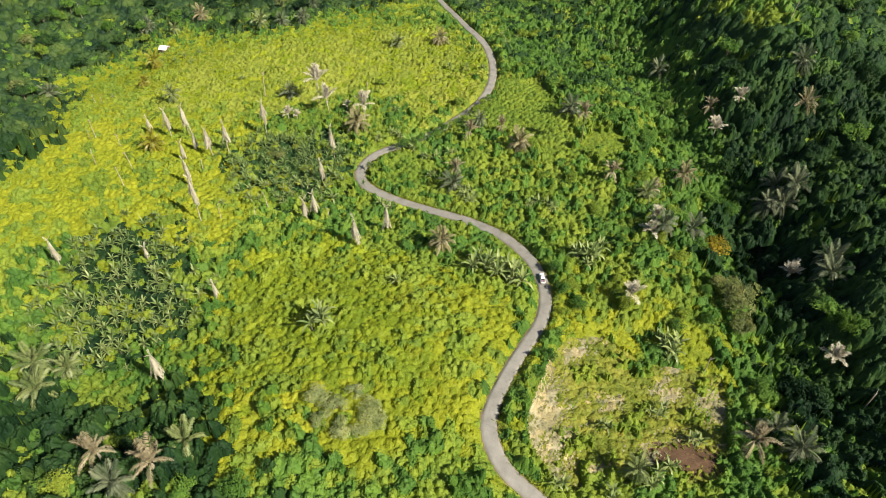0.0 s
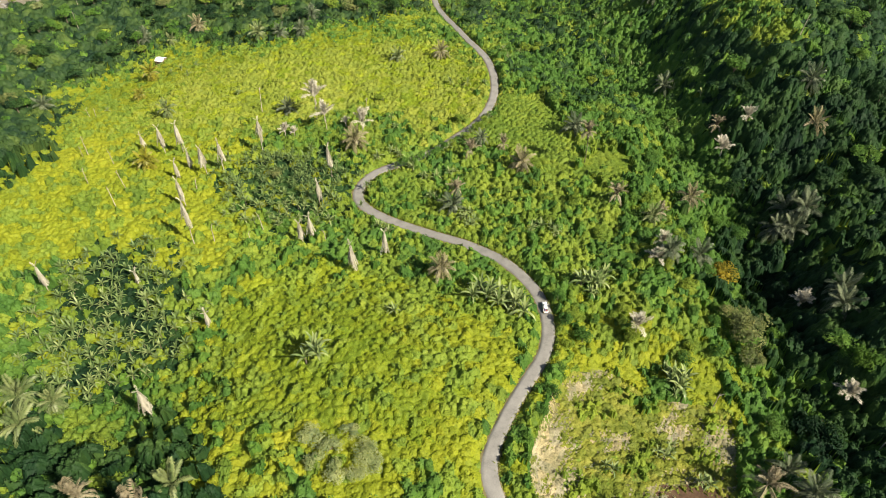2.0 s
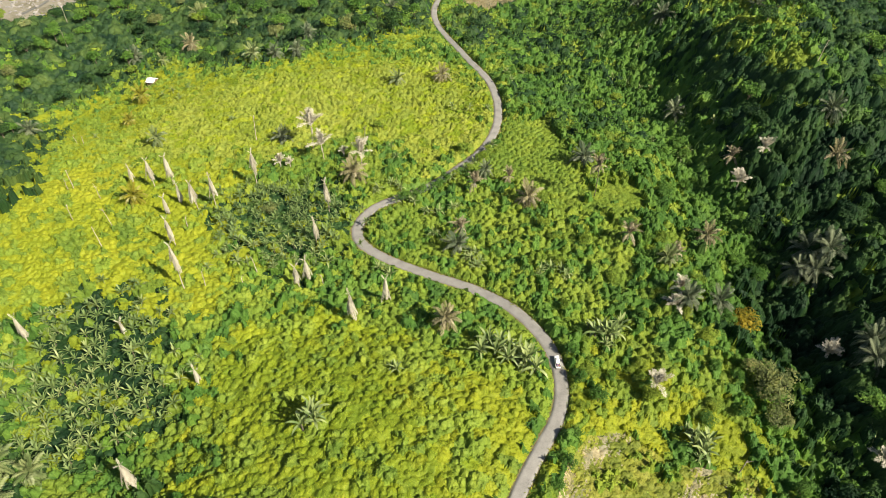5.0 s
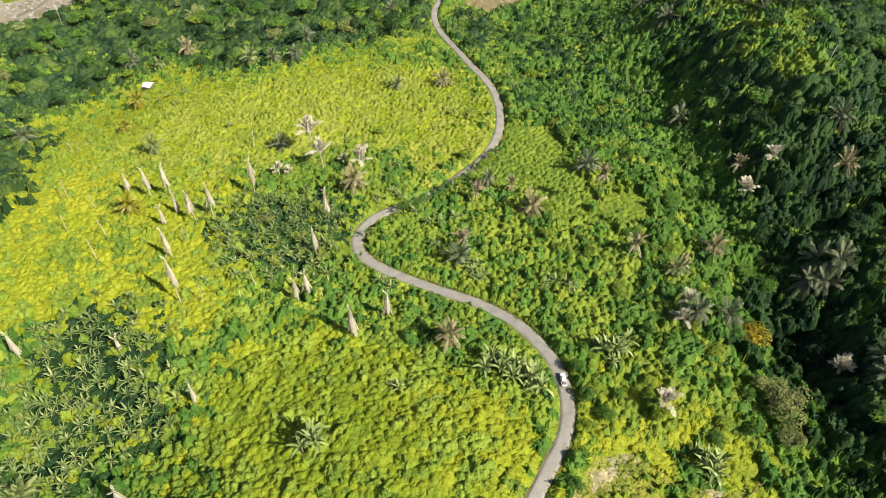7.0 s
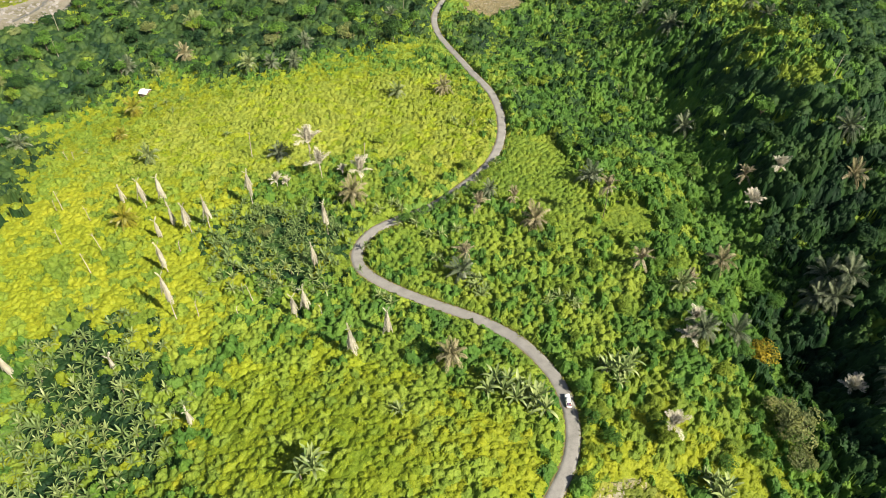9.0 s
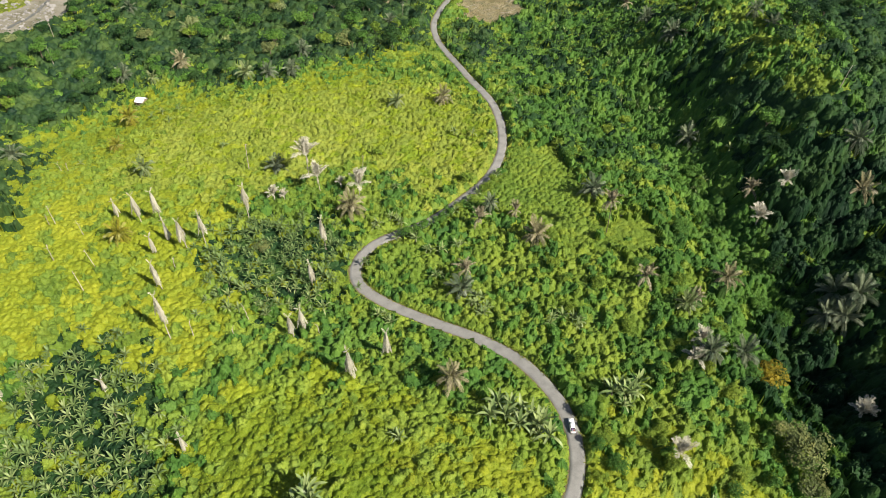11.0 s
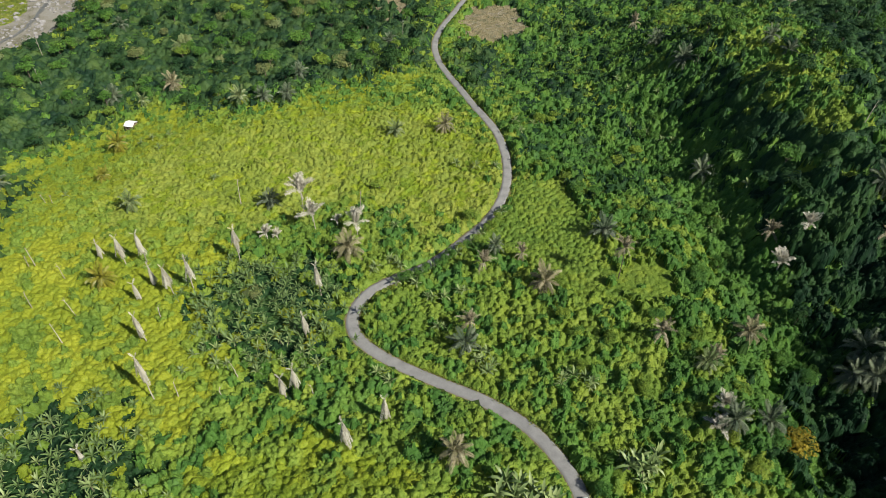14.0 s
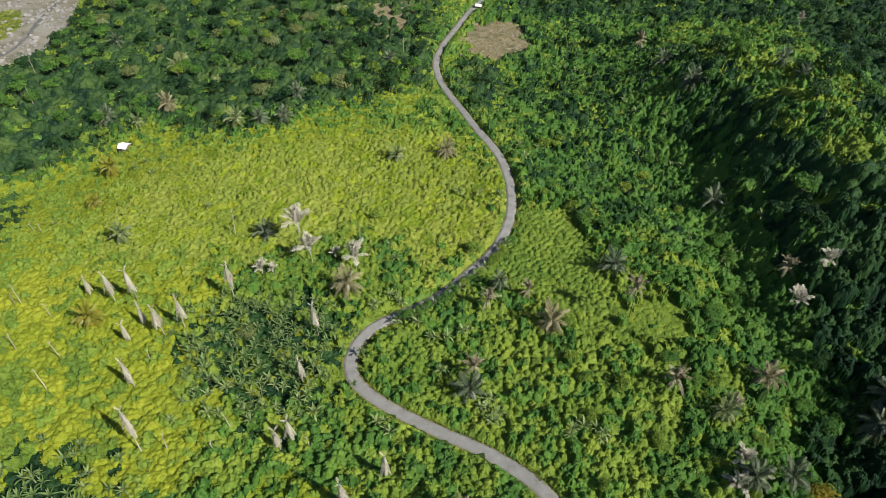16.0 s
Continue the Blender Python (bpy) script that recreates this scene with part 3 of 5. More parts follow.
def zones(x, y):
    """What grows where: 0 yellow-green shrubs, 1 fresh green, 2 deeper green, 3 forest in a green with shade put in, 4
    low rows, 5 under bananas in that same green, 6 golden shrubs, 7 tall grass, 8 weeds and 9 dry grass of the
    clearing, 10 mixed woods, 11 fresh green low shrubs.
    """
    w, v = waves(x, y, 34, 3), waves(x, y, 13, 4)
    mix, fray = w + 0.6 * v, waves(x, y, 4.5, 16)
    zone = np.full(len(x), 2)
    zone[mix + 0.2 * fray > np.where(x > 105, 0.95, np.where(x > 80, 0.4, -0.1))] = 1
    zone[(x > -42) & (x < 62) & (y > 225) & (y < 312) & (mix > -0.45)] = 1
    cool = (x > 42) & (y > 330)
    zone[cool] = np.where(mix[cool] > 1.0, 1, np.where(mix[cool] + 0.3 * fray[cool] < -0.45, 3, 2))
    zone[(x < -40) & (y > 205) & ((mix > -0.5) | (x < -95))] = 1
    zone[inside(x + 4 * v, y + 4 * w, DEEP_BAND)] = 2
    zone[(x < -100) & (y > 205) & (mix + 0.2 * fray > -0.2)] = 0
    for poly, top in ((BRIGHT_NEAR, 0), (BRIGHT_LEFT, 0), (BRIGHT_TOP, 6), (RIGHT_BRIGHT, 0)):
        on = inside(x + 9 * v, y + 9 * w, poly)
        zone[on] = np.where(mix[on] + 0.15 * fray[on] > -0.45, top, 1 if top == 0 else 11)
    zone[(zone == 0) & inside(x, y, BRIGHT_NEAR) & (x < -14 + 14 * w + 8 * v) & (y > 118)] = 11
    zone[(zone == 0) & (x > -40) & (x < 40) & (y > 225) & (y < 335)] = 11
    on = inside(x + 12 * v, y + 30 + 12 * w, FOREST[0]) & (x < 20)
    zone[on] = np.where(mix[on] > 0.25, 0, np.where(mix[on] > -0.5, 1, 2))
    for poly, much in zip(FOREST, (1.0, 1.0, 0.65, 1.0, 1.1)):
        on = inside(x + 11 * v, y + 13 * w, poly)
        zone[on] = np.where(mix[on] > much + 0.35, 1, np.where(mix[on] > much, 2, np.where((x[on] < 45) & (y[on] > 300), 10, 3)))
    for a, b, _ in GULLY:
        zone[(b > 240) & (np.hypot(x - a, y - b) < 13 + 3 * v)] = 2
    # bushes here get lighter greens: sun on the crest put into the colour
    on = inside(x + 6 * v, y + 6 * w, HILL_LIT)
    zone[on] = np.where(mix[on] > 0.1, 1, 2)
    zone[inside(x + 2 * v, y + 2 * w, ROWS_FIELD)] = 4
    zone[inside(x + 2 * v, y + 2 * w, PLOT)] = 7
    zone[inside(x + v, y + w, HAIRPIN_LAWN)] = 7
    on = inside(x, y, CLEARING)
    g, speck = waves(x, y, 22, 8) + 0.5 * waves(x, y, 7, 9), 0.3 * fray + 0.45 * waves(x, y, 1.7, 19)
    dry = (g + speck < -1.05) | (np.hypot((x - 31) / 8, (y - 116) / 29) + speck < 0.75) | (np.hypot(x - 91, y - 123) / 8 + speck < 0.7)
    low = (g + 0.3 * speck > 0.75) | ((y < 99 + 3 * v) & (x > 40) & (x < 72))
    zone[on] = np.where(dry[on], 9, np.where(low[on], 1, 8))
    zone[inside(x + 3 * v, y + 3 * w, BANK)] = 8
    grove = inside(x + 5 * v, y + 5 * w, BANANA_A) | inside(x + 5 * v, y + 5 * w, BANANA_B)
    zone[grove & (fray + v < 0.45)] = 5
    zone[grove & (fray + v >= 0.45)] = 1
    zone[grove & (fray + v >= 1.1)] = 0
    return zone


def canopy(x, y, zone, d):
    """How high the growth stands over the ground: the bushes and crowns, and the leafy lumps on top of them."""
    bush = mounds(x, y, 5.6, 0.2, 1.8, 0.7, 1, 0.8)
    shrub = mounds(x, y, 8.0, 0.2, 3.6, 0.72, 5, 0.9)
    crown = mounds(x, y, 8.6, 1.5, 7.0, 0.62, 6)
    tuft = mounds(x, y, 4.4, 0.8, 2.4, 0.56, 27)
    side = mounds(x, y, 4.0, 0.3, 2.4, 0.66, 8, 0.6)
    open_slope = (zone == 0) | (zone == 6) | (zone == 11)
    woods = (zone == 3) | (zone == 10)
    mass = np.select([open_slope, zone == 1, zone == 2, woods], [0.2 + 0.5 * bush + 0.4 * shrub, 0.2 + 0.7 * bush + 0.5 * shrub, 0.3 + 0.9 * side + 0.9 * shrub, np.where(y > 320, 0.3 + 0.75 * crown, 0.3 + 0.9 * side + 1.0 * crown)], 0.1)
    ball, bud = mounds(x, y, 2.5, 0.7, 1.9, 0.54, 9), mounds(x, y, 1.25, 0.2, 0.7, 0.56, 23)
    lump = np.select(
        [zone == 4, zone == 5, zone == 8, (zone == 7) | (zone == 9), open_slope, woods & (y > 320), woods],
        [1.3 * mounds(x, y, 2.3, 0.6, 1.0, 0.58, 17), 0.7 * ball, 0.5 * ball + 0.4 * bud, 0.35 * ball, (np.where(zone == 6, 0.9, 0.68) + 0.18 * waves(x, y, 21, 33)) * ball + 0.4 * bud, tuft, 1.25 * ball + 0.8 * bud],
        1.1 * ball + 0.65 * bud,
    )
    near = np.clip((d - 2.1) / 3.2, 0.2, 1)
    return mass * near, lump * near


def open_ground(x, y, d):
    out = (inside(x, y, RIVER) & ~inside(x, y, BANK)) | cut_over(x, y) | (d < 2.6)
    out |= (np.hypot(x - HOUSE_AT[0], y - HOUSE_AT[1]) < 6) | (np.hypot(x - HUT_AT[0], y - HUT_AT[1]) < 6)
    out |= (np.hypot((x - 75) / 11, (y - 102) / 5.8) + 0.35 * waves(x, y, 3, 18) + 0.2 * waves(x, y, 1.6, 20) < 0.85)
    return out | (inside(x, y, BARE) & (waves(x, y, 16, 14) < 0.3))


COVER = ((LEAF_BRIGHT, "shrubs", "sunlit yellow-green shrubs covering the slope in low mounds"), (LEAF_LIME, "shrubs", "fresh green shrubs and young growth covering the slope"), (LEAF_MID, "shrubs", "dense green bushes and creepers covering the slope"), (LEAF_FOREST_SHADED, "forest_canopy", "dark green tangled forest canopy of gully, far slopes and banana floor, shade put into its colour"), (LEAF_WOOD, "forest_canopy", "mixed green crowns of the woods beyond the open slope"), (LEAF_SPRING, "shrubs", "light green low shrubs in rounded tufts"), (LEAF_GOLD, "shrubs", "golden green sunlit shrubs on the open slope"), (LEAF_GRASS, "clearing_grass", "rough green grass and weeds in the clearing"), (STRAW, "dry_grass", "dry straw-coloured grass in the clearing"))


def build_cover():
    rng = np.random.default_rng(11)
    sheets, sprays = [[] for _ in COVER], [[] for _ in COVER]
    # 5, under bananas, takes the forest green: shade between plants put into colour
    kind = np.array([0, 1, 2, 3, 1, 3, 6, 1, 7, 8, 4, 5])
    for y0, y1, grid, step, size in ((-70, 66, 2.2, 1.7, 1.7), (66, 190, 0.54, 0.56, 0.6), (190, 300, 0.58, 0.62, 0.66), (300, 430, 0.78, 0.78, 0.82), (430, 570, 1.15, 1.0, 1.0), (570, 770, 1.7, 1.3, 1.3)):
        # the closed mass of twigs and leaves under the outermost leaves
        gx, gy = np.arange(-450, 400, grid), np.arange(y0, y1 + grid * 0.5, grid)
        x, y = np.meshgrid(gx, gy)
        x, y = x.ravel() + rng.uniform(-0.25, 0.25, x.size) * grid, y.ravel() + rng.uniform(-0.25, 0.25, x.size) * grid
        n = len(gx)
        i = (np.arange(len(gy) - 1)[:, None] * n + np.arange(n - 1)[None]).ravel()
        faces = np.stack([i, i + 1, i + n + 1, i + n], 1)
        d, _ = to_road(x, y)
        zone = plants(x, y)
        gone = open_ground(x, y, d) | ~in_view(x, y)
        z = surface(x, y) + np.where(gone, -0.6, sum(canopy(x, y, zone, d)) + rng.uniform(-0.14, 0.06, len(x)) * size * np.where((zone == 3) | (zone == 10), 1.8, np.where(zone == 2, 1.3, 0.8)))
        field, kinds = z.reshape(len(gy), n), zone.reshape(len(gy), n)
        low = field.copy()
        for axis in (0, 1):
            for step_to in (-1, 1):
                other = np.roll(kinds, step_to, axis) != kinds
                low = np.where(other, np.minimum(low, np.roll(field, step_to, axis)), low)
        z = low.ravel()
        faces = faces[~gone[faces].all(1)]
        verts = np.stack([x, y, z], 1)
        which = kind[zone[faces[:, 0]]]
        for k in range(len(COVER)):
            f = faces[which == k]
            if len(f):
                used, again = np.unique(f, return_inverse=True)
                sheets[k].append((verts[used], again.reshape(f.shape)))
        # the outermost leaves
        gx, gy = np.arange(-450, 400, step), np.arange(y0, y1, step)
        x, y = np.meshgrid(gx, gy)
        x, y = x.ravel() + rng.uniform(-0.5, 0.5, x.size) * step, y.ravel() + rng.uniform(-0.5, 0.5, x.size) * step
        seen = in_view(x, y)
        x, y = x[seen], y[seen]
        d, _ = to_road(x, y)
        keep = ~open_ground(x, y, d)
        x, y, d = x[keep], y[keep], d[keep]
        zone = plants(x, y)
        e = 0.3
        mass, lump = canopy(x, y, zone, d)
        full = (lump > 0.3) | (rng.random(len(x)) < np.where((zone >= 7) & (zone < 10), 1.0, 0.25))
        x, y, d, zone, mass, lump = x[full], y[full], d[full], zone[full], mass[full], lump[full]
        h, hx, hy = mass + lump, sum(canopy(x + e, y, zone, d)), sum(canopy(x, y + e, zone, d))
        g = surface(x, y)
        lean = np.stack([np.clip((h - hx) / e, -2, 2), np.clip((h - hy) / e, -2, 2), np.ones(len(x))], 1)
        lean /= np.linalg.norm(lean, axis=1, keepdims=True)
        spread = np.array([0.36, 0.38, 0.38, 0.4, 0.3, 0.4, 0.36, 0.4, 0.45, 0.45, 0.36, 0.36])[zone]
        normal = lean + rng.normal(size=lean.shape) * spread[:, None]
        centre = np.stack([x, y, g + h + rng.uniform(-0.05, 0.25, len(x)) * size], 1)
        big = size * rng.uniform(0.75, 1.3, len(x)) * np.array([0.95, 1.0, 1.02, 1.05, 0.85, 1.0, 0.95, 0.9, 0.8, 0.8, 1.05, 0.95])[zone]
        for k in range(len(COVER)):
            pick = kind[zone] == k
            sprays[k].append(leaves(centre[pick], normal[pick], big[pick], rng, 0.7))
    for k, (mat, name, label) in enumerate(COVER):
        verts, faces, base = [], [], 0
        for v, f in sheets[k]:
            verts.append(v)
            faces.append(f + base)
            base += len(v)
        v = np.concatenate(sprays[k])
        verts.append(v)
        faces.append(quads(v) + base)
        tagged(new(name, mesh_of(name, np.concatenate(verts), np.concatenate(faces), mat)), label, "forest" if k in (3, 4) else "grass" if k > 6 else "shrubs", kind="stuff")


build_cover()


def tufts(x, y, rng, tall, wide, blades):
    """Grass: narrow upright blades in tufts."""
    k = len(x)
    cx, cy = np.repeat(x, blades) + rng.normal(size=k * blades) * wide, np.repeat(y, blades) + rng.normal(size=k * blades) * wide
    z = np.repeat(surface(x, y), blades)
    a = rng.uniform(0, 2 * math.pi, k * blades)
    h = tall * rng.uniform(0.5, 1.2, k * blades)
    lean = rng.normal(size=(k * blades, 2)) * h[:, None] * 0.6
    s = 0.16 * rng.uniform(0.7, 1.6, k * blades)
    dx, dy = np.cos(a) * s, np.sin(a) * s
    v = np.stack([np.stack([cx - dx, cy - dy, z], 1), np.stack([cx + dx, cy + dy, z], 1), np.stack([cx + lean[:, 0] + dx * 0.4, cy + lean[:, 1] + dy * 0.4, z + h], 1), np.stack([cx + lean[:, 0] - dx * 0.4, cy + lean[:, 1] - dy * 0.4, z + h], 1)], 1)
    return v.reshape(-1, 3)


def build_grass():
    rng = np.random.default_rng(21)
    n = 5200
    k = rng.integers(0, len(LINE), n)
    way = np.gradient(LINE, axis=0)[k]
    way /= np.linalg.norm(way, axis=1, keepdims=True)
    side = np.stack([way[:, 1], -way[:, 0]], 1) * (rng.choice((-1, 1), n) * 2.4 + rng.gamma(1.6, 0.9, n))[:, None]
    p = LINE[k] + side + way * rng.uniform(-0.8, 0.8, n)[:, None]
    p = p[(p[:, 1] > 70) & (p[:, 1] < 660)]
    d, _ = to_road(p[:, 0], p[:, 1])
    p = p[d > 2.4]
    v = tufts(p[:, 0], p[:, 1], rng, 0.7, 0.35, 7)
    tagged(new("verge_grass", mesh_of("verge_grass", v, quads(v), LEAF_GRASS)), "yellow-green grass growing along the road edge", "grass", kind="stuff")
    x, y = np.concatenate([rng.uniform(10, 64, 3200), rng.uniform(-62, -24, 700)]), np.concatenate([rng.uniform(552, 612, 3200), rng.uniform(572, 665, 700)])
    on = inside(x, y, SLASH) | inside(x, y, BARE)
    v = tufts(x[on], y[on], rng, 0.6, 0.7, 5)
    tagged(new("cut_straw", mesh_of("cut_straw", v, quads(v), STRAW)), "cut dry vegetation lying on a cleared slope", "cut vegetation", kind="stuff")


build_grass()


def build_stones():
    rng = np.random.default_rng(31)
    x, y = rng.uniform(-460, -318, 2600), rng.uniform(560, 790, 2600)
    on = inside(x, y, RIVER) & (waves(x, y, 60, 12) > -0.5)
    x, y = x[on], y[on]
    z = surface(x, y)
    ball = np.array([(1, 0, 0), (0, 1, 0), (-1, 0, 0), (0, -1, 0), (0, 0, 0.8), (0.6, 0.6, 0.5), (-0.6, 0.6, 0.5), (-0.6, -0.6, 0.5), (0.6, -0.6, 0.5)])
    tri = np.array([(0, 5, 8, 8), (0, 1, 5, 5), (1, 6, 5, 5), (1, 2, 6, 6), (2, 7, 6, 6), (2, 3, 7, 7), (3, 8, 7, 7), (3, 0, 8, 8), (5, 6, 4, 4), (6, 7, 4, 4), (7, 8, 4, 4), (8, 5, 4, 4)])[:, :3]
    r = rng.gamma(2.0, 0.35, len(x)) + 0.25
    v = ball[None] * (r[:, None, None] * rng.uniform(0.7, 1.3, (len(x), 9, 1))) + np.stack([x, y, z], 1)[:, None]
    f = tri[None] + (np.arange(len(x)) * 9)[:, None, None]
    tagged(new("river_stones", mesh_of("river_stones", v.reshape(-1, 3), f.reshape(-1, 3), STONE)), "pale boulders and cobbles on the stony riverbed", "stones", kind="stuff")


build_stones()

# ---- plants that stand singly ----


def frond_mesh(name, length, droop, wide, pairs, mat, rise=0.5, fold=0.35, ragged=0.0, seed=0):
    """A palm leaf: an arching midrib with leaflets on both sides. It grows along +x from the origin."""
    rng = np.random.default_rng(seed)
    u = np.linspace(0, 1, 9)
    rib = np.stack([length * (u - 0.18 * droop * u**3), 0 * u, length * (rise * u - droop * u**2)], 1)
    v, f = tube(rib, 0.09 * (1 - 0.8 * u), 4)
    verts, faces = [v], [f]
    base = len(v)
    for k in range(pairs):
        s = 0.12 + 0.86 * k / (pairs - 1)
        p = np.array([np.interp(s, u, rib[:, c]) for c in range(3)])
        q = np.array([np.interp(min(1, s + 0.05), u, rib[:, c]) for c in range(3)])
        way = (q - p) / (np.linalg.norm(q - p) + 1e-6)
        if s > 0.96:
            way = (rib[-1] - rib[-2]) / np.linalg.norm(rib[-1] - rib[-2])
        span = wide * (0.35 + 1.5 * s * (1 - s) * 1.6) * (1 + ragged * rng.uniform(-0.7, 0.3))
        half = 0.5 * length / pairs * 0.95
        for hand in (-1, 1):
            out = np.array([0.6 * way[0], hand * 1.0, -fold + 0.6 * way[2] + rng.uniform(-0.25, 0.15) + ragged * rng.uniform(-0.5, 0.3)])
            tip = p + out / np.linalg.norm(out) * span
            mid = p + out / np.linalg.norm(out) * span * 0.5 + np.array([0, 0, 0.06 * span])
            w = way * half
            verts.append(np.array([p - w * 0.4, mid - w, tip, mid + w]))
            faces.append(np.array([[0, 1, 2, 3]]) + base)
            base += 4
    return mesh_of(name, np.concatenate(verts), np.concatenate(faces), mat)


def fronds_set(mat, seed, ragged=0.0, wide=1.5):
    return [frond_mesh("frond", 6.0, d, wide, 32, mat, r, 0.35 + 0.5 * d, max(ragged, 0.2), seed + i) for i, (d, r) in enumerate(((0.45, 0.95), (0.75, 0.8), (0.95, 0.55), (1.05, 0.2)))]


FRONDS = {"green": fronds_set(PALM_GREEN, 1), "dark": fronds_set(PALM_DARK, 5), "yellow": fronds_set(PALM_YELLOW, 9), "brown": fronds_set(PALM_BROWN, 13, 0.4)}
BRUSH = [frond_mesh("withered_frond", 6.0, d, 1.5, 28, DEAD_PALE, r, 0.1, 0.7, 51 + i) for i, (d, r) in enumerate(((0.05, 0.1), (0.25, 0.3), (0.6, 0.5)))]
DRY = {"pale": BRUSH, "tan": fronds_set(DEAD_TAN, 25, 0.7, 1.4)}
HANGING = [frond_mesh("withered_frond", 6.0, d, 1.0, 22, DEAD_PALE, 0.0, 0.4, 0.6, 31 + i) for i, d in enumerate((0.02, 0.08, 0.16))]


def turned(x, y, z, about_z, tilt, scale):
    return pose(x, y, z, 0, 0, about_z) @ pose(0, 0, 0, 0, -tilt, 0) @ Matrix.Diagonal((scale, scale, scale, 1))


def trunk_mesh(name, height, thick, lean, mat, seed, sides=8, taper=0.6):
    rng = np.random.default_rng(seed)
    u = np.linspace(0, 1, 8)
    a = rng.uniform(0, 2 * math.pi)
    bow = lean * height * u**1.6
    p = np.stack([bow * math.cos(a), bow * math.sin(a), -0.6 + (height + 0.6) * u], 1)
    p[1:-1, :2] += rng.normal(size=(6, 2)) * 0.05
    r = thick * (1 - (1 - taper) * u) * (1 + 0.06 * rng.normal(size=8))
    r[0] *= 1.35
    v, f = tube(p, r, sides)
    return mesh_of(name, v, f, mat, True), p[-1]


def palm(x, y, tall, reach, kind, seed, label, count=15):
    rng = random.Random(seed)
    ob = tagged(new("palm_tree"), label, "palm tree", "palms on the slope")
    ob.location = (x, y, spot(x, y))
    me, top = trunk_mesh("trunk", tall, 0.24, 0.06, BARK, seed)
    part("trunk", me, ob)
    for k in range(count):
        level = k / (count - 1)
        shape = FRONDS[kind][min(3, int(level * 4))]
        scale = reach / 6.0 * rng.uniform(0.85, 1.12)
        part("frond", shape, ob, "", turned(top[0], top[1], top[2] - 0.4 * level, k * 137.5 + rng.uniform(-14, 14), 42 - 78 * level + rng.uniform(-12, 12), scale * (0.8 + 0.2 * level)))
    return ob


PALMS = [(-29, 404, 5.5, "green"), (-2, 404, 6.0, "brown"), (-130, 457, 6.5, "green"), (-115, 457, 6.0, "dark"), (-99, 455, 5.5, "dark"), (-230, 498, 7.0, "dark"), (-205, 485, 4.5, "green"), (-186, 499, 7.0, "brown"), (-196, 559, 8.5, "green"), (-263, 611, 6.0, "dark"), (-40, 539, 5.0, "dark"), (-97, 487, 6.0, "dark"), (-202, 430, 6.5, "yellow"), (-194, 389, 5.0, "yellow"), (-157, 342, 5.5, "green"), (-88, 340, 5.5, "dark"), (-148, 283, 6.0, "yellow"), (-46, 301, 7.0, "brown"), (4, 243, 6.5, "dark"), (125, 354, 6.5, "dark"), (68, 306, 7.0, "dark"), (38, 275, 7.0, "brown"), (19, 299, 4.0, "dark"), (136, 441, 7.5, "dark")]
PALMS_MORE = [(175, 429, 5.0, "dark"), (179, 412, 5.0, "dark"), (129, 476, 6.0, "dark"), (110, 245, 6.0, "brown"), (90, 230, 5.0, "green"), (90, 203, 6.0, "dark"), (150, 236, 7.5, "dark"), (144, 228, 7.0, "dark"), (178, 304, 6.5, "dark"), (175, 283, 6.5, "brown"), (154, 231, 7.5, "dark"), (149, 225, 7.0, "dark"), (-142, 139, 7.0, "green"), (-135, 127, 7.0, "green"), (-75, 101, 6.0, "green"), (-91, 87, 6.0, "dark"), (105, 112, 5.5, "dark"), (108, 103, 6.5, "dark"), (55, 93, 4.5, "green"), (149, 182, 7.0, "dark"), (145, 174, 7.0, "dark"), (104, 206, 6.0, "dark"), (-130, 138, 5.5, "green"), (-1, 191, 5.5, "brown"), (-267, 402, 7.0, "dark")]
SAYS = {"green": "grey-green feather palm with arching fronds above the shrubs", "dark": "dark green feather palm with arching drooping fronds", "yellow": "yellowing palm with bright fronds above the shrubs", "brown": "palm with browning, partly withered drooping fronds"}
for i, (px, py, reach, kind) in enumerate(PALMS + PALMS_MORE):
    palm(px, py, 4.5 + (i * 7 % 5) * 0.8, reach * 1.42, kind, 100 + i, SAYS[kind], 24 + i % 6)


def dead_skirt(x, y, tall, seed):
    """A dead palm whose withered fronds hang close round the trunk."""
    rng = random.Random(seed)
    ob = tagged(new("dead_palm"), "dead palm, pale withered fronds hanging round a bare trunk", "dead palm", "dead palms on the slope")
    ob.location = (x, y, spot(x, y))
    me, top = trunk_mesh("trunk", tall, 0.22, 0.03, BARK_PALE, seed)
    part("trunk", me, ob)
    long = min(0.55 * tall, 8.5)
    for k in range(20):
        s = long / 6.0 * rng.uniform(0.7, 1.1)
        down, a = rng.uniform(0.02, 0.28) * tall, k * 137.5
        off = 0.28
        part("withered_frond", HANGING[k % 3], ob, "", turned(top[0] * 0.9 + off * math.cos(radians(a)), top[1] * 0.9 + off * math.sin(radians(a)), top[2] - down, a, -rng.uniform(73, 85), s))
    for k in range(3):
        part("withered_frond", DRY["pale"][0], ob, "", turned(top[0], top[1], top[2] - 0.3, k * 120 + seed * 40, rng.uniform(30, 60), 0.4))
    return ob


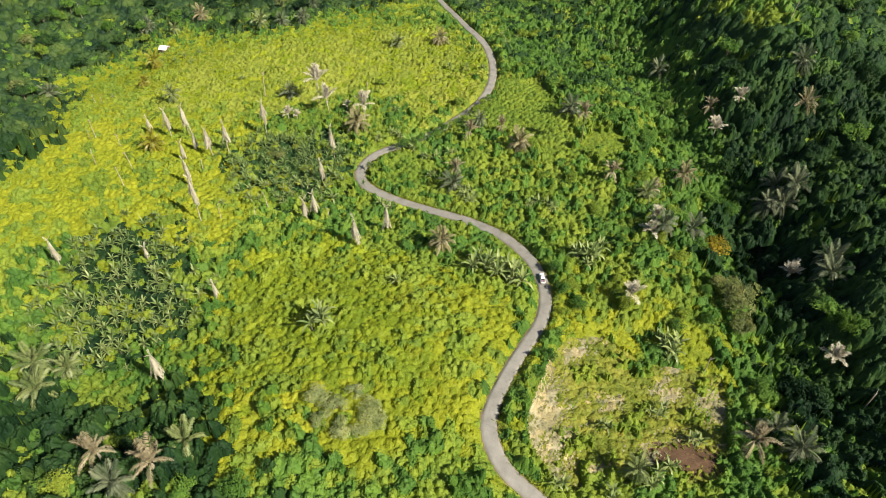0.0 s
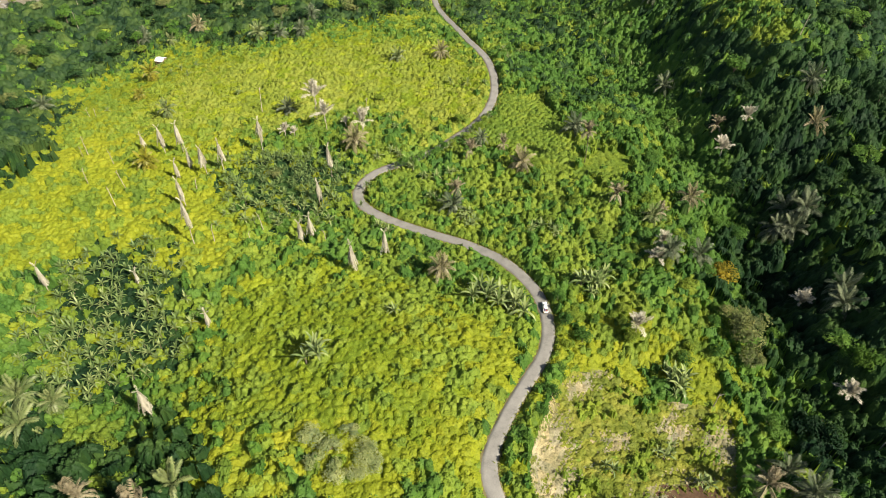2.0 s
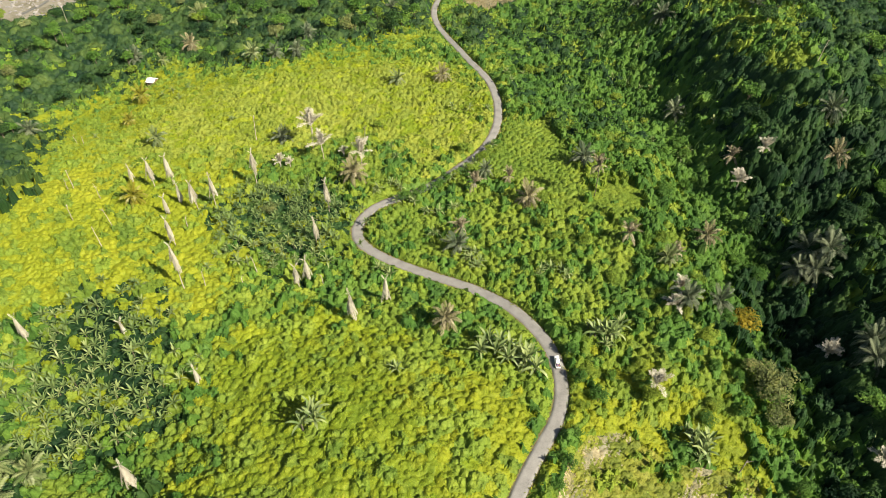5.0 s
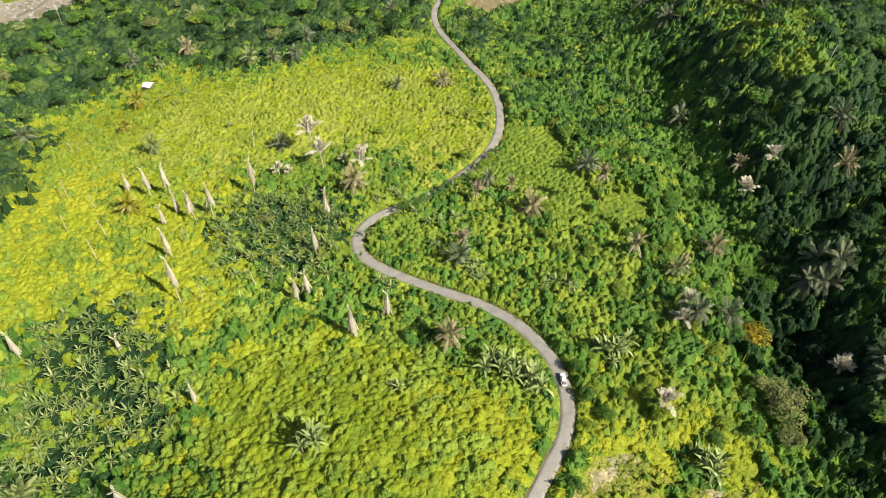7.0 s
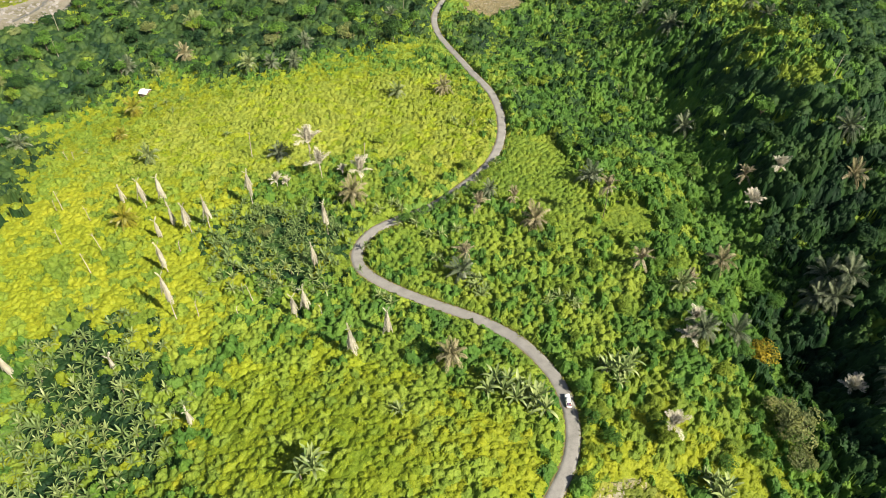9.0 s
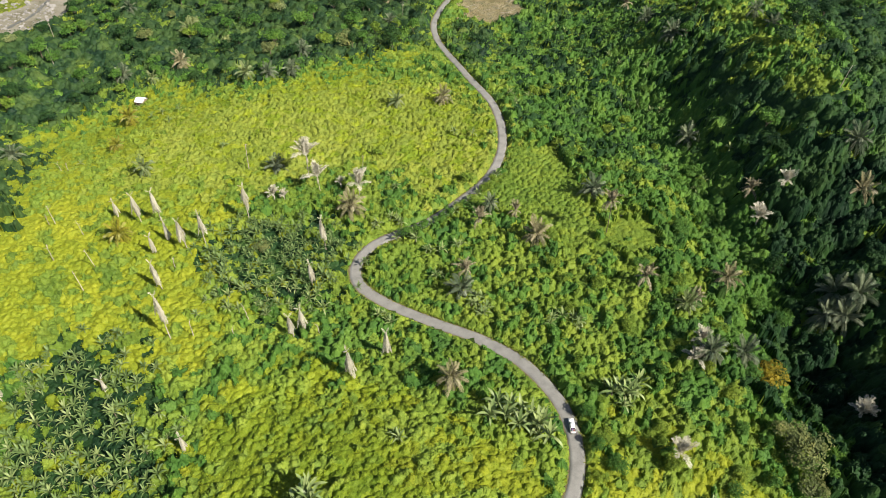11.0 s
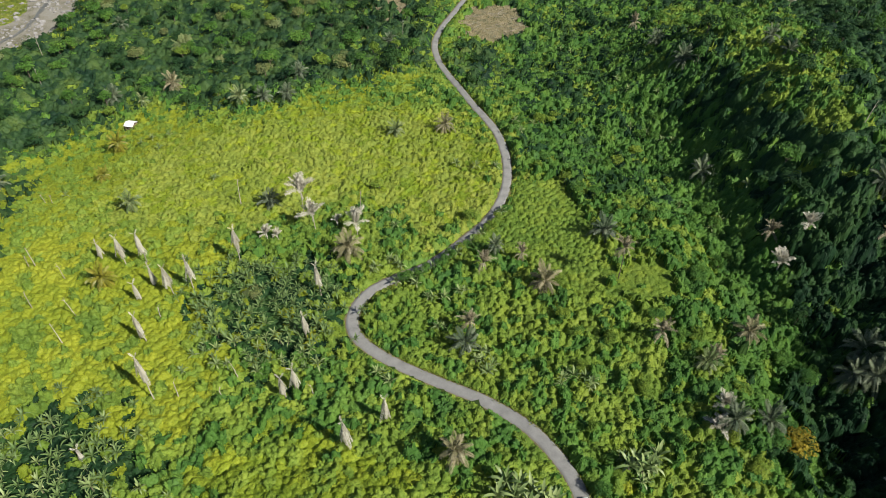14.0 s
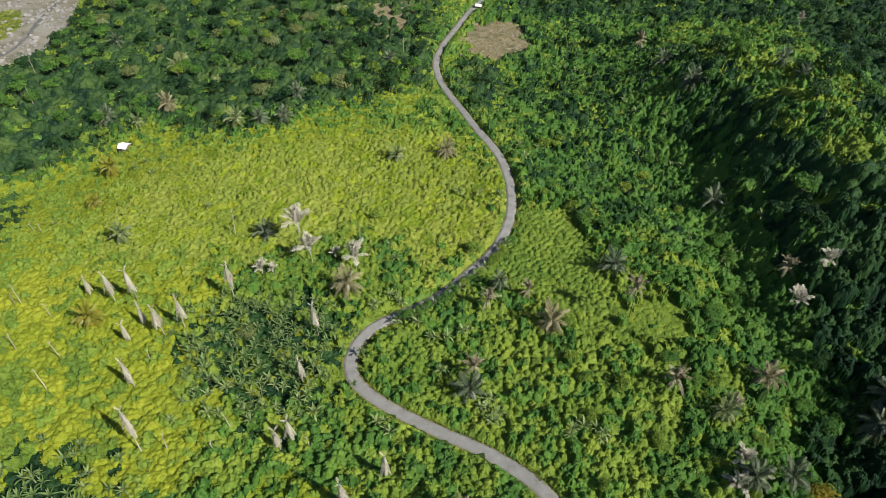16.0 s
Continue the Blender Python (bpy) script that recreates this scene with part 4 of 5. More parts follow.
def dead_crown(x, y, tall, reach, kind, seed):
    """A dead palm whose dry fronds still stand out from the top."""
    rng = random.Random(seed)
    says = {"pale": "dead palm with bleached grey fronds sticking out", "tan": "dead palm with dry tan fronds sticking out"}
    ob = tagged(new("dead_palm"), says[kind], "dead palm", "dead palms on the slope")
    ob.location = (x, y, spot(x, y))
    me, top = trunk_mesh("trunk", tall * 0.85, 0.2, 0.05, BARK_PALE if kind == "pale" else BARK, seed)
    part("trunk", me, ob)
    for k in range(26):
        tilt = rng.uniform(66 if tall > 10.5 else 50, 88) if k < 19 else rng.uniform(10, 55) if kind == "pale" else rng.uniform(-40, 40)
        part("withered_frond", DRY[kind][k % 3 if k < 19 else 2], ob, "", turned(top[0], top[1], top[2] - 0.2, k * 137.5, tilt, reach / 4.3 * rng.uniform(0.7, 1.15)))
    for k in range(5):
        part("withered_frond", HANGING[k % 3], ob, "", turned(top[0], top[1], top[2] - 0.5, k * 73, -rng.uniform(76, 88), reach / 8.5 * rng.uniform(0.7, 1.0)))
    return ob


SKIRTS = [(-156, 302, 11), (-143, 296, 18), (-134, 297, 20), (-126, 282, 13), (-116, 276, 18), (-129, 273, 12), (-109, 280, 19), (-119, 250, 17), (-55, 277, 19), (-57, 251, 14.5), (-60, 222, 12.5), (-57, 225, 13.5), (-35, 198, 17), (-23, 209, 15), (-93, 297, 22), (-95, 132, 19), (-158, 194, 16), (-123, 198, 8), (-87, 172, 10), (-107, 222, 25)]
for i, (px, py, h) in enumerate(SKIRTS):
    dead_skirt(px, py, h, 300 + i)
CROWNS = [(-70, 331, 19, 7, "pale"), (-63, 320, 14, 6.5, "pale"), (-43, 315, 11, 6.5, "pale"), (-84, 312, 7, 3.5, "pale"), (-79, 312, 6, 3, "pale"), (13, 287, 10, 4.5, "tan"), (30, 293, 7, 4, "tan"), (6, 251, 10, 4.5, "tan"), (69, 278, 22, 5, "tan"), (135, 280, 9, 5, "pale"), (148, 293, 8, 4.5, "pale"), (136, 297, 8, 4.5, "tan"), (76, 242, 9, 4.5, "tan"), (131, 533, 9, 5, "tan")]
CROWNS += [(241, 543, 8, 4.5, "pale"), (69, 165, 8, 4.5, "pale"), (85, 202, 5.5, 4, "pale"), (137, 184, 7.5, 4.5, "pale"), (135, 139, 8, 4, "pale"), (-99, 96, 13, 5.5, "tan"), (-80, 91, 14, 6, "tan"), (94, 104, 10, 5.5, "tan"), (94, 233, 6, 4, "tan"), (89, 210, 7, 4, "pale"), (-53, 323, 6, 3, "pale")]
for i, (px, py, h, reach, kind) in enumerate(CROWNS):
    dead_crown(px, py, h, reach, kind, 400 + i)


def bare_trunk(x, y, tall, seed, mat, label):
    ob = tagged(new("dead_tree"), label, "dead tree", "bare trunks on the slope")
    ob.location = (x, y, spot(x, y))
    me, top = trunk_mesh("trunk", tall, 0.16 + 0.006 * tall, 0.08, mat, seed, taper=0.45)
    part("trunk", me, ob)
    rng = np.random.default_rng(seed)
    for k in range(3):
        a, s = rng.uniform(0, 2 * math.pi), rng.uniform(0.75, 0.97)
        start = np.array([top[0] * s**1.6, top[1] * s**1.6, tall * s])
        end = start + np.array([math.cos(a), math.sin(a), 0.9]) * rng.uniform(0.8, 1.8)
        v, f = tube([start, (start + end) / 2 + (0, 0, 0.1), end], [0.08, 0.06, 0.03], 6)
        part("branch", mesh_of("branch", v, f, mat, True), ob)
    return ob


TRUNKS = [(-152, 264, 12), (-103, 342, 17), (-43, 335, 13), (-50, 222, 7), (182, 337, 15), (-184, 297, 15), (-188, 298, 7), (-311, 568, 16), (-292, 522, 18), (-168, 289, 8), (-219, 369, 8), (-214, 367, 8), (-117, 262, 8), (-151, 249, 13), (-79, 231, 11), (92, 139, 10), (137, 120, 11), (-82, 221, 8), (-98, 222, 10), (-31, 550, 15), (-173, 270, 10)]
for i, (px, py, h) in enumerate(TRUNKS):
    bare_trunk(px, py, h, 500 + i, BARK_PALE, "thin bleached bare trunk of a dead tree")


def banana_leaf(name, length, droop, wide, mat):
    u = np.linspace(0, 1, 7)
    rib = np.stack([length * (u - 0.2 * droop * u**3), 0 * u, length * (0.75 * u - droop * u**2)], 1)
    w = wide * np.array([0.12, 0.75, 1.0, 1.0, 0.9, 0.6, 0.05])
    left, right = rib + np.stack([0 * u, w, 0.25 * w], 1), rib + np.stack([0 * u, -w, 0.25 * w], 1)
    verts = np.concatenate([left, rib, right])
    faces = [(a + i, a + i + 1, a + 7 + i + 1, a + 7 + i) for a in (0, 7) for i in range(6)]
    return mesh_of(name, verts, faces, mat, True)


BANANA_LEAVES = [banana_leaf("leaf", 3.2, d, 0.23, BANANA_GREEN) for d in (0.3, 0.6, 0.95)]
_v, _f = tube([(0, 0, -0.5), (0, 0, 0.8), (0.04, 0, 1.7), (0.06, 0, 2.3)], [0.2, 0.17, 0.13, 0.08], 6)
BANANA_STEM = mesh_of("stem", _v, _f, BARK, True)


def banana_plan(rng):
    """The leaves of one plant: shape, turn, tilt and size."""
    n = rng.randint(10, 13)
    return [(k * 3 // n, k * 137.5 + rng.uniform(-15, 15), 48 - 46 * k / n + rng.uniform(-12, 12), rng.uniform(0.75, 1.2)) for k in range(n)]


def banana(x, y, seed, grow=1.0):
    rng = random.Random(seed)
    ob = tagged(new("banana_plant"), "banana plant with long arching grey-green leaves", "banana plant", "banana plants on the slope")
    ob.matrix_basis = pose(x, y, spot(x, y) + 0.2, 0, 0, rng.uniform(0, 360)) @ Matrix.Diagonal((grow, grow, grow, 1))
    part("stem", BANANA_STEM, ob)
    for shape, turn, tilt, s in banana_plan(rng):
        part("leaf", BANANA_LEAVES[shape], ob, "", turned(0.05, 0, 2.2, turn, tilt, s))


BANANAS = [(18, 177), (26, 170), (12, 179), (22, 174), (53, 191), (61, 189), (56, 184), (79, 150), (82, 146), (-27, 297), (-22, 292), (-33, 292), (4, 369), (14, 366), (24, 365), (8, 236), (12, 229), (38, 225), (46, 225), (103, 407), (111, 402), (117, 393), (122, 391), (-16, 285), (-10, 272), (-15, 280), (14, 233), (10, 240), (42, 226), (48, 223), (-28, 231), (-23, 226), (103, 452), (107, 438), (121, 428)]
BANANAS += [(81, 525), (87, 517), (40, 399), (48, 408), (38, 410), (-17, 168), (-3, 272), (3, 275), (124, 318), (119, 314), (140, 335), (130, 350), (82, 149), (79, 142), (69, 117), (72, 121), (77, 108), (80, 107), (63, 95), (67, 97), (60, 90), (48, 88), (32, 89), (51, 110), (136, 150), (-6, 254), (109, 331), (-122, 365), (-181, 433), (-169, 431), (-187, 429), (-170, 415), (-209, 373), (-26, 321), (-29, 329)]
CLUMPS = [(-43, 149), (-41, 147), (-45, 146), (-42, 151), (55, 190), (60, 188), (57, 187), (62, 191), (53, 188), (14, 181), (18, 180), (21, 178), (16, 176), (24, 176), (20, 173), (26, 173), (29, 169), (11, 176), (28, 175), (80, 148), (83, 147), (78, 146), (81, 144)]
for i, (px, py) in enumerate(CLUMPS):
    banana(px, py, 1400 + i, 1.9)
for i, (px, py) in enumerate(BANANAS):
    banana(px, py, 700 + i, 1.15)
    if py < 300:
        banana(px + 2.4 * math.cos(i * 2.1), py + 2.4 * math.sin(i * 2.1), 800 + i, 0.95)


def build_groves():
    """Two banana groves: the plants in the nearer strip stand singly, the rest are one mass."""
    rng = random.Random(77)
    single, many = [], []
    for poly, (x0, x1, y0, y1), tries, gap in ((BANANA_A, (-124, -36, 220, 306), 1900, 2.3), (BANANA_B, (-172, -84, 120, 234), 2400, 2.3)):
        taken = []
        for _ in range(tries):
            px, py = rng.uniform(x0, x1), rng.uniform(y0, y1)
            at = np.array([px]), np.array([py])
            if not inside(at[0] + 9 * waves(*at, 15, 61), at[1] + 9 * waves(*at, 15, 62), poly)[0] or any((px - a) ** 2 + (py - b) ** 2 < gap * gap for a, b in taken):
                continue
            if waves(*at, 11, 15)[0] + 0.4 * rng.uniform(-1, 1) < (-0.25 if poly is BANANA_B else -0.4):
                continue
            taken.append((px, py))
            (single if py < 252 and rng.random() < 0.6 and len(single) < 120 else many).append((px, py))
    for i, (px, py) in enumerate(single):
        banana(px, py, 1000 + i, rng.uniform(0.7, 1.3))
    leaf_v = [np.array([v.co[:] for v in me.vertices]) for me in BANANA_LEAVES]
    leaf_f = np.array([p.vertices[:] for p in BANANA_LEAVES[0].polygons])
    verts, faces, base = [], [], 0
    for px, py in many:
        grow, z = rng.uniform(0.7, 1.3), spot(px, py) + 0.2
        for shape, turn, tilt, s in banana_plan(rng):
            m = np.array(turned(px, py, z + 2.2 * grow, turn, tilt, s * grow))
            verts.append(leaf_v[shape] @ m[:3, :3].T + m[:3, 3])
            faces.append(leaf_f + base)
            base += len(leaf_v[shape])
    tagged(new("banana_grove", mesh_of("banana_grove", np.concatenate(verts), np.concatenate(faces), BANANA_GREEN, True)), "dense grove of banana plants with grey-green leaves", "banana grove", kind="stuff")


build_groves()


def tree_crown(name, reach, high, lobes, count, mat, seed, leaf):
    rng = np.random.default_rng(seed)
    a = rng.uniform(0, 2 * math.pi, lobes)
    r = reach * np.sqrt(rng.uniform(0, 0.62, lobes))
    x, y = r * np.cos(a), r * np.sin(a)
    z = high * (0.55 + 0.3 * rng.uniform(0, 1, lobes)) - 0.12 * r
    radius = reach * rng.uniform(0.28, 0.5, lobes)
    v = domes(x, y, z, radius, count, rng, 0.85, leaf, 0.6)
    return mesh_of(name, v, quads(v), mat)


def tree_trunk(name, high, reach, seed):
    rng = np.random.default_rng(seed)
    v, f = tube([(0, 0, -0.8), (0.05, 0.1, high * 0.3), (0.2, 0, high * 0.62)], [0.3, 0.2, 0.13], 8)
    verts, faces, base = [v], [f], len(v)
    for k in range(4):
        a = k * 1.6 + rng.uniform(-0.4, 0.4)
        v, f = tube([(0.1, 0, high * 0.35), (reach * 0.3 * math.cos(a), reach * 0.3 * math.sin(a), high * 0.55), (reach * 0.6 * math.cos(a), reach * 0.6 * math.sin(a), high * 0.68)], [0.13, 0.09, 0.04], 6)
        verts.append(v)
        faces.append(f + base)
        base += len(v)
    return mesh_of(name, np.concatenate(verts), np.concatenate(faces), BARK, True)


TREE_KINDS = {"forest": (LEAF_FOREST_SHADED, "dark green broadleaf tree with a rounded uneven crown, shade put into its colour"), "green": (LEAF_MID, "green broadleaf tree with a rounded leafy crown"), "lime": (LEAF_LIME, "light green leafy tree standing among shrubs"), "yellow": (LEAF_YELLOW, "tree with golden yellow foliage at the gully edge"), "olive": (LEAF_OLIVE, "pale olive-green tree with a thin crown"), "grey": (LEAF_GREY, "grey-green bushy tree amid yellow-green shrubs")}
TREE_MODELS = {}


def tree(x, y, kind, high, reach, seed):
    """Trees of one kind share four crowns; each stands at its own size and turn."""
    mat, says = TREE_KINDS[kind]
    far = y > 330
    key = (kind, seed % 4, far)
    if key not in TREE_MODELS:
        TREE_MODELS[key] = (tree_trunk("trunk", 8.0, 4.0, seed), tree_crown("crown", 4.0, 8.0, 15, 38 if far else 84, mat, seed, 0.52 if far else 0.36))
    ob = tagged(new("tree"), says, "tree", "trees on the slope")
    ob.matrix_basis = pose(x, y, spot(x, y), 0, 0, seed * 77 % 360) @ Matrix.Diagonal((reach / 4, reach / 4, high / 8, 1))
    part("trunk", TREE_MODELS[key][0], ob)
    part("crown", TREE_MODELS[key][1], ob)


TREES = [(113, 200, "yellow", 10, 7), (112, 166, "olive", 12, 7), (108, 173, "olive", 10, 6), (48, 171, "lime", 6, 3.5), (52, 411, "lime", 8, 4), (59, 412, "lime", 6, 3.5), (-226, 481, "lime", 8, 5), (110, 157, "olive", 8, 4.5), (-106, 120, "lime", 6, 4.5), (-109, 89, "lime", 7, 5), (-57, 86, "green", 7, 5), (-72, 86, "green", 6, 4.5), (102, 277, "green", 7, 5), (122, 328, "green", 7, 4.5), (130, 231, "green", 9, 5), (123, 238, "green", 8, 4)]
TREES += [(31, 127, "green", 5, 2.2), (35.5, 135, "green", 5.5, 2.4), (40, 146, "green", 5, 2.2), (43.5, 157, "lime", 5, 2.4), (25.5, 117, "green", 4.5, 2.0), (44, 168, "green", 6, 2.6), (43, 180, "green", 6.5, 2.8)]
TREES += [(138, 156, "green", 9, 6), (109, 130, "green", 8, 5), (123, 130, "green", 9, 5), (-83, 276, "olive", 5, 4), (108, 553, "forest", 11, 6), (134, 545, "forest", 11, 6), (-35, 352, "lime", 6, 4), (9, 325, "lime", 6, 4.5), (-105, 544, "green", 14, 8), (11, 531, "forest", 9, 4), (22, 513, "forest", 9, 5), (17, 471, "forest", 7, 4), (-23, 111, "grey", 5, 4), (-38, 116, "grey", 4.5, 4), (-30, 104, "grey", 5.5, 4), (-32, 112, "grey", 5, 3.5), (-24, 105, "grey", 4.5, 3.2), (-19, 107, "grey", 4, 3), (-37, 108, "grey", 4, 3.3), (-27, 117, "grey", 4, 3)]
for i, (px, py, kind, high, reach) in enumerate(TREES):
    tree(px, py, kind, high, reach, 40 + i)


def roadside_hedge():
    """Bushes and bananas crowding the downhill edge of the road past the first hairpin."""
    rng = random.Random(31)
    for k in range(2, len(LINE) - 2, 2):
        (ax, ay), (bx, by) = LINE[k - 1], LINE[k + 1]
        if not (284 < LINE[k][1] < 333 and LINE[k][0] > -30):
            continue
        s = math.hypot(bx - ax, by - ay)
        sx, sy = (by - ay) / s, -(bx - ax) / s
        far = 4.4 + rng.uniform(-0.5, 0.9)
        high = 6.8 if LINE[k][1] < 303 else 5.2
        if rng.random() < 0.4:
            banana(LINE[k][0] + sx * far, LINE[k][1] + sy * far, 1200 + k, 1.1)
        else:
            tree(LINE[k][0] + sx * far, LINE[k][1] + sy * far, rng.choice(("green", "lime")), high * rng.uniform(0.85, 1.15), 2.7, k)


roadside_hedge()


def forest_trees():
    rng = random.Random(5)
    made = 0
    while made < 150:
        x, y = rng.uniform(-430, 400), rng.uniform(80, 720)
        if not (-150 - 0.45 * (y - 85) < x < 145 + 0.36 * (y - 85)):
            continue
        if not any(inside(np.array([x]), np.array([y]), poly)[0] for poly in FOREST[:2] + FOREST[4:]) or inside(np.array([x]), np.array([y]), BARE)[0]:
            continue
        d, _ = to_road(np.array([x]), np.array([y]))
        if d[0] < 9 or math.hypot(x - HOUSE_AT[0], y - HOUSE_AT[1]) < 14 or math.hypot(x - HUT_AT[0], y - HUT_AT[1]) < 14:
            continue
        tree(x, y, rng.choice(("forest", "forest", "green", "green", "forest", "lime", "grey")) if x < 0 else rng.choice(("forest", "forest", "green")), rng.uniform(8, 14), rng.uniform(3.6, 7.0), made)
        made += 1


forest_trees()


def woods_trees():
    """Larger crowns standing out of the woods beyond the open slope."""
    rng = random.Random(23)
    made = 0
    while made < 110:
        x, y = rng.uniform(-330, 0), rng.uniform(400, 690)
        at = np.array([x]), np.array([y])
        if not (inside(*at, FOREST[0])[0] or inside(*at, FOREST[4])[0]) or inside(*at, BARE)[0] or to_road(*at)[0][0] < 9 or math.hypot(x - HOUSE_AT[0], y - HOUSE_AT[1]) < 14:
            continue
        tree(x, y, rng.choice(("forest", "green", "green", "forest", "olive", "forest", "green")), rng.uniform(8, 14), rng.uniform(4.0, 7.5), made)
        made += 1


woods_trees()


def young_trees():
    rng = random.Random(9)
    made = 0
    while made < 70:
        x, y = rng.uniform(38, 125), rng.uniform(150, 430)
        at = np.array([x]), np.array([y])
        if inside(*at, PLOT)[0] or inside(*at, CLEARING)[0] or inside(*at, ROWS_FIELD)[0] or to_road(*at)[0][0] < 7:
            continue
        tree(x, y, rng.choice(("green", "green", "lime")), rng.uniform(4.5, 7.5), rng.uniform(2.2, 3.8), made)
        made += 1


young_trees()

# ---- huts ----


def hut(x, y, turn, long, wide, tall, label):
    ob = tagged(new("hut"), label, "hut")
    ob.matrix_basis = pose(x, y, spot(x, y), 0, 0, turn)
    for name, sx, sy, at in (("wall", long, 0.15, (0, -wide / 2, -0.5)), ("wall", long, 0.15, (0, wide / 2, -0.5)), ("wall", 0.15, wide - 0.16, (-long / 2, 0, -0.5)), ("wall", 0.15, wide - 0.16, (long / 2, 0, -0.5))):
        part(name, from_bm(name, box(sx, sy, tall + 0.5, at), BOARD), ob)
    part("door", from_bm("door", box(0.9, 0.06, 2.0, (-long * 0.2, -wide / 2 - 0.11, 0.05)), BARK_DARK), ob, "dark plank door")
    part("window", from_bm("window", box(0.9, 0.06, 0.8, (long * 0.25, -wide / 2 - 0.11, 1.1)), BARK_DARK), ob, "dark shuttered window")
    n = 34
    for hand in (-1, 1):
        verts, faces = [], []
        for k in range(n + 1):
            px = -long / 2 - 0.5 + (long + 1.0) * k / n
            lift = 0.05 if k % 2 else 0.0
            for py, pz in ((hand * (wide / 2 + 0.6), tall - 0.25), (0, tall + wide * 0.22)):
                verts += [(px, py, pz + lift), (px, py, pz + lift - 0.03)]
        for k in range(n):
            a, b = 4 * k, 4 * k + 4
            faces += [(a, b, b + 2, a + 2), (a + 1, a + 3, b + 3, b + 1), (a, a + 1, b + 1, b), (a + 2, b + 2, b + 3, a + 3)]
        part("roof_sheet", mesh_of("roof_sheet", verts, faces, ROOF_WHITE), ob, "white corrugated roof sheet")
    part("ridge_cap", from_bm("ridge_cap", box(long + 1.0, 0.4, 0.08, (0, 0, tall + wide * 0.22 + 0.02)), ROOF_WHITE), ob)


hut(*HOUSE_AT, -14, 5.6, 5.6, 2.6, "small wooden hut with a white corrugated roof")
hut(*HUT_AT, -15, 4.5, 3.5, 2.4, "small pale roofed hut beside the road")

# ---- felled trunks ----


def log(x, y, turn, long, thick, seed):
    rng = np.random.default_rng(seed)
    u = np.linspace(-0.5, 0.5, 6)
    c, s = math.cos(radians(turn)), math.sin(radians(turn))
    px, py = x + u * long * c, y + u * long * s
    pz = surface(px, py) + thick * 0.8
    v, f = tube(np.stack([px, py, pz], 1), thick * (1 - 0.4 * (u + 0.5)) * (1 + 0.05 * rng.normal(size=6)), 8)
    tagged(new("log", mesh_of("log", v, f, BARK_PALE, True)), "felled pale trunk lying on the cleared ground", "log", "felled trunks")


for i in range(26):
    rng_log = random.Random(900 + i)
    log(rng_log.uniform(18, 56), rng_log.uniform(562, 600), rng_log.uniform(-40, 60), rng_log.uniform(4, 11), rng_log.uniform(0.12, 0.25), i)
log(78.5, 289, -4, 9, 0.14, 60)
log(45, 90, -30, 8, 0.15, 61)
log(95, 122, 60, 6, 0.12, 62)

# ---- pickup ----


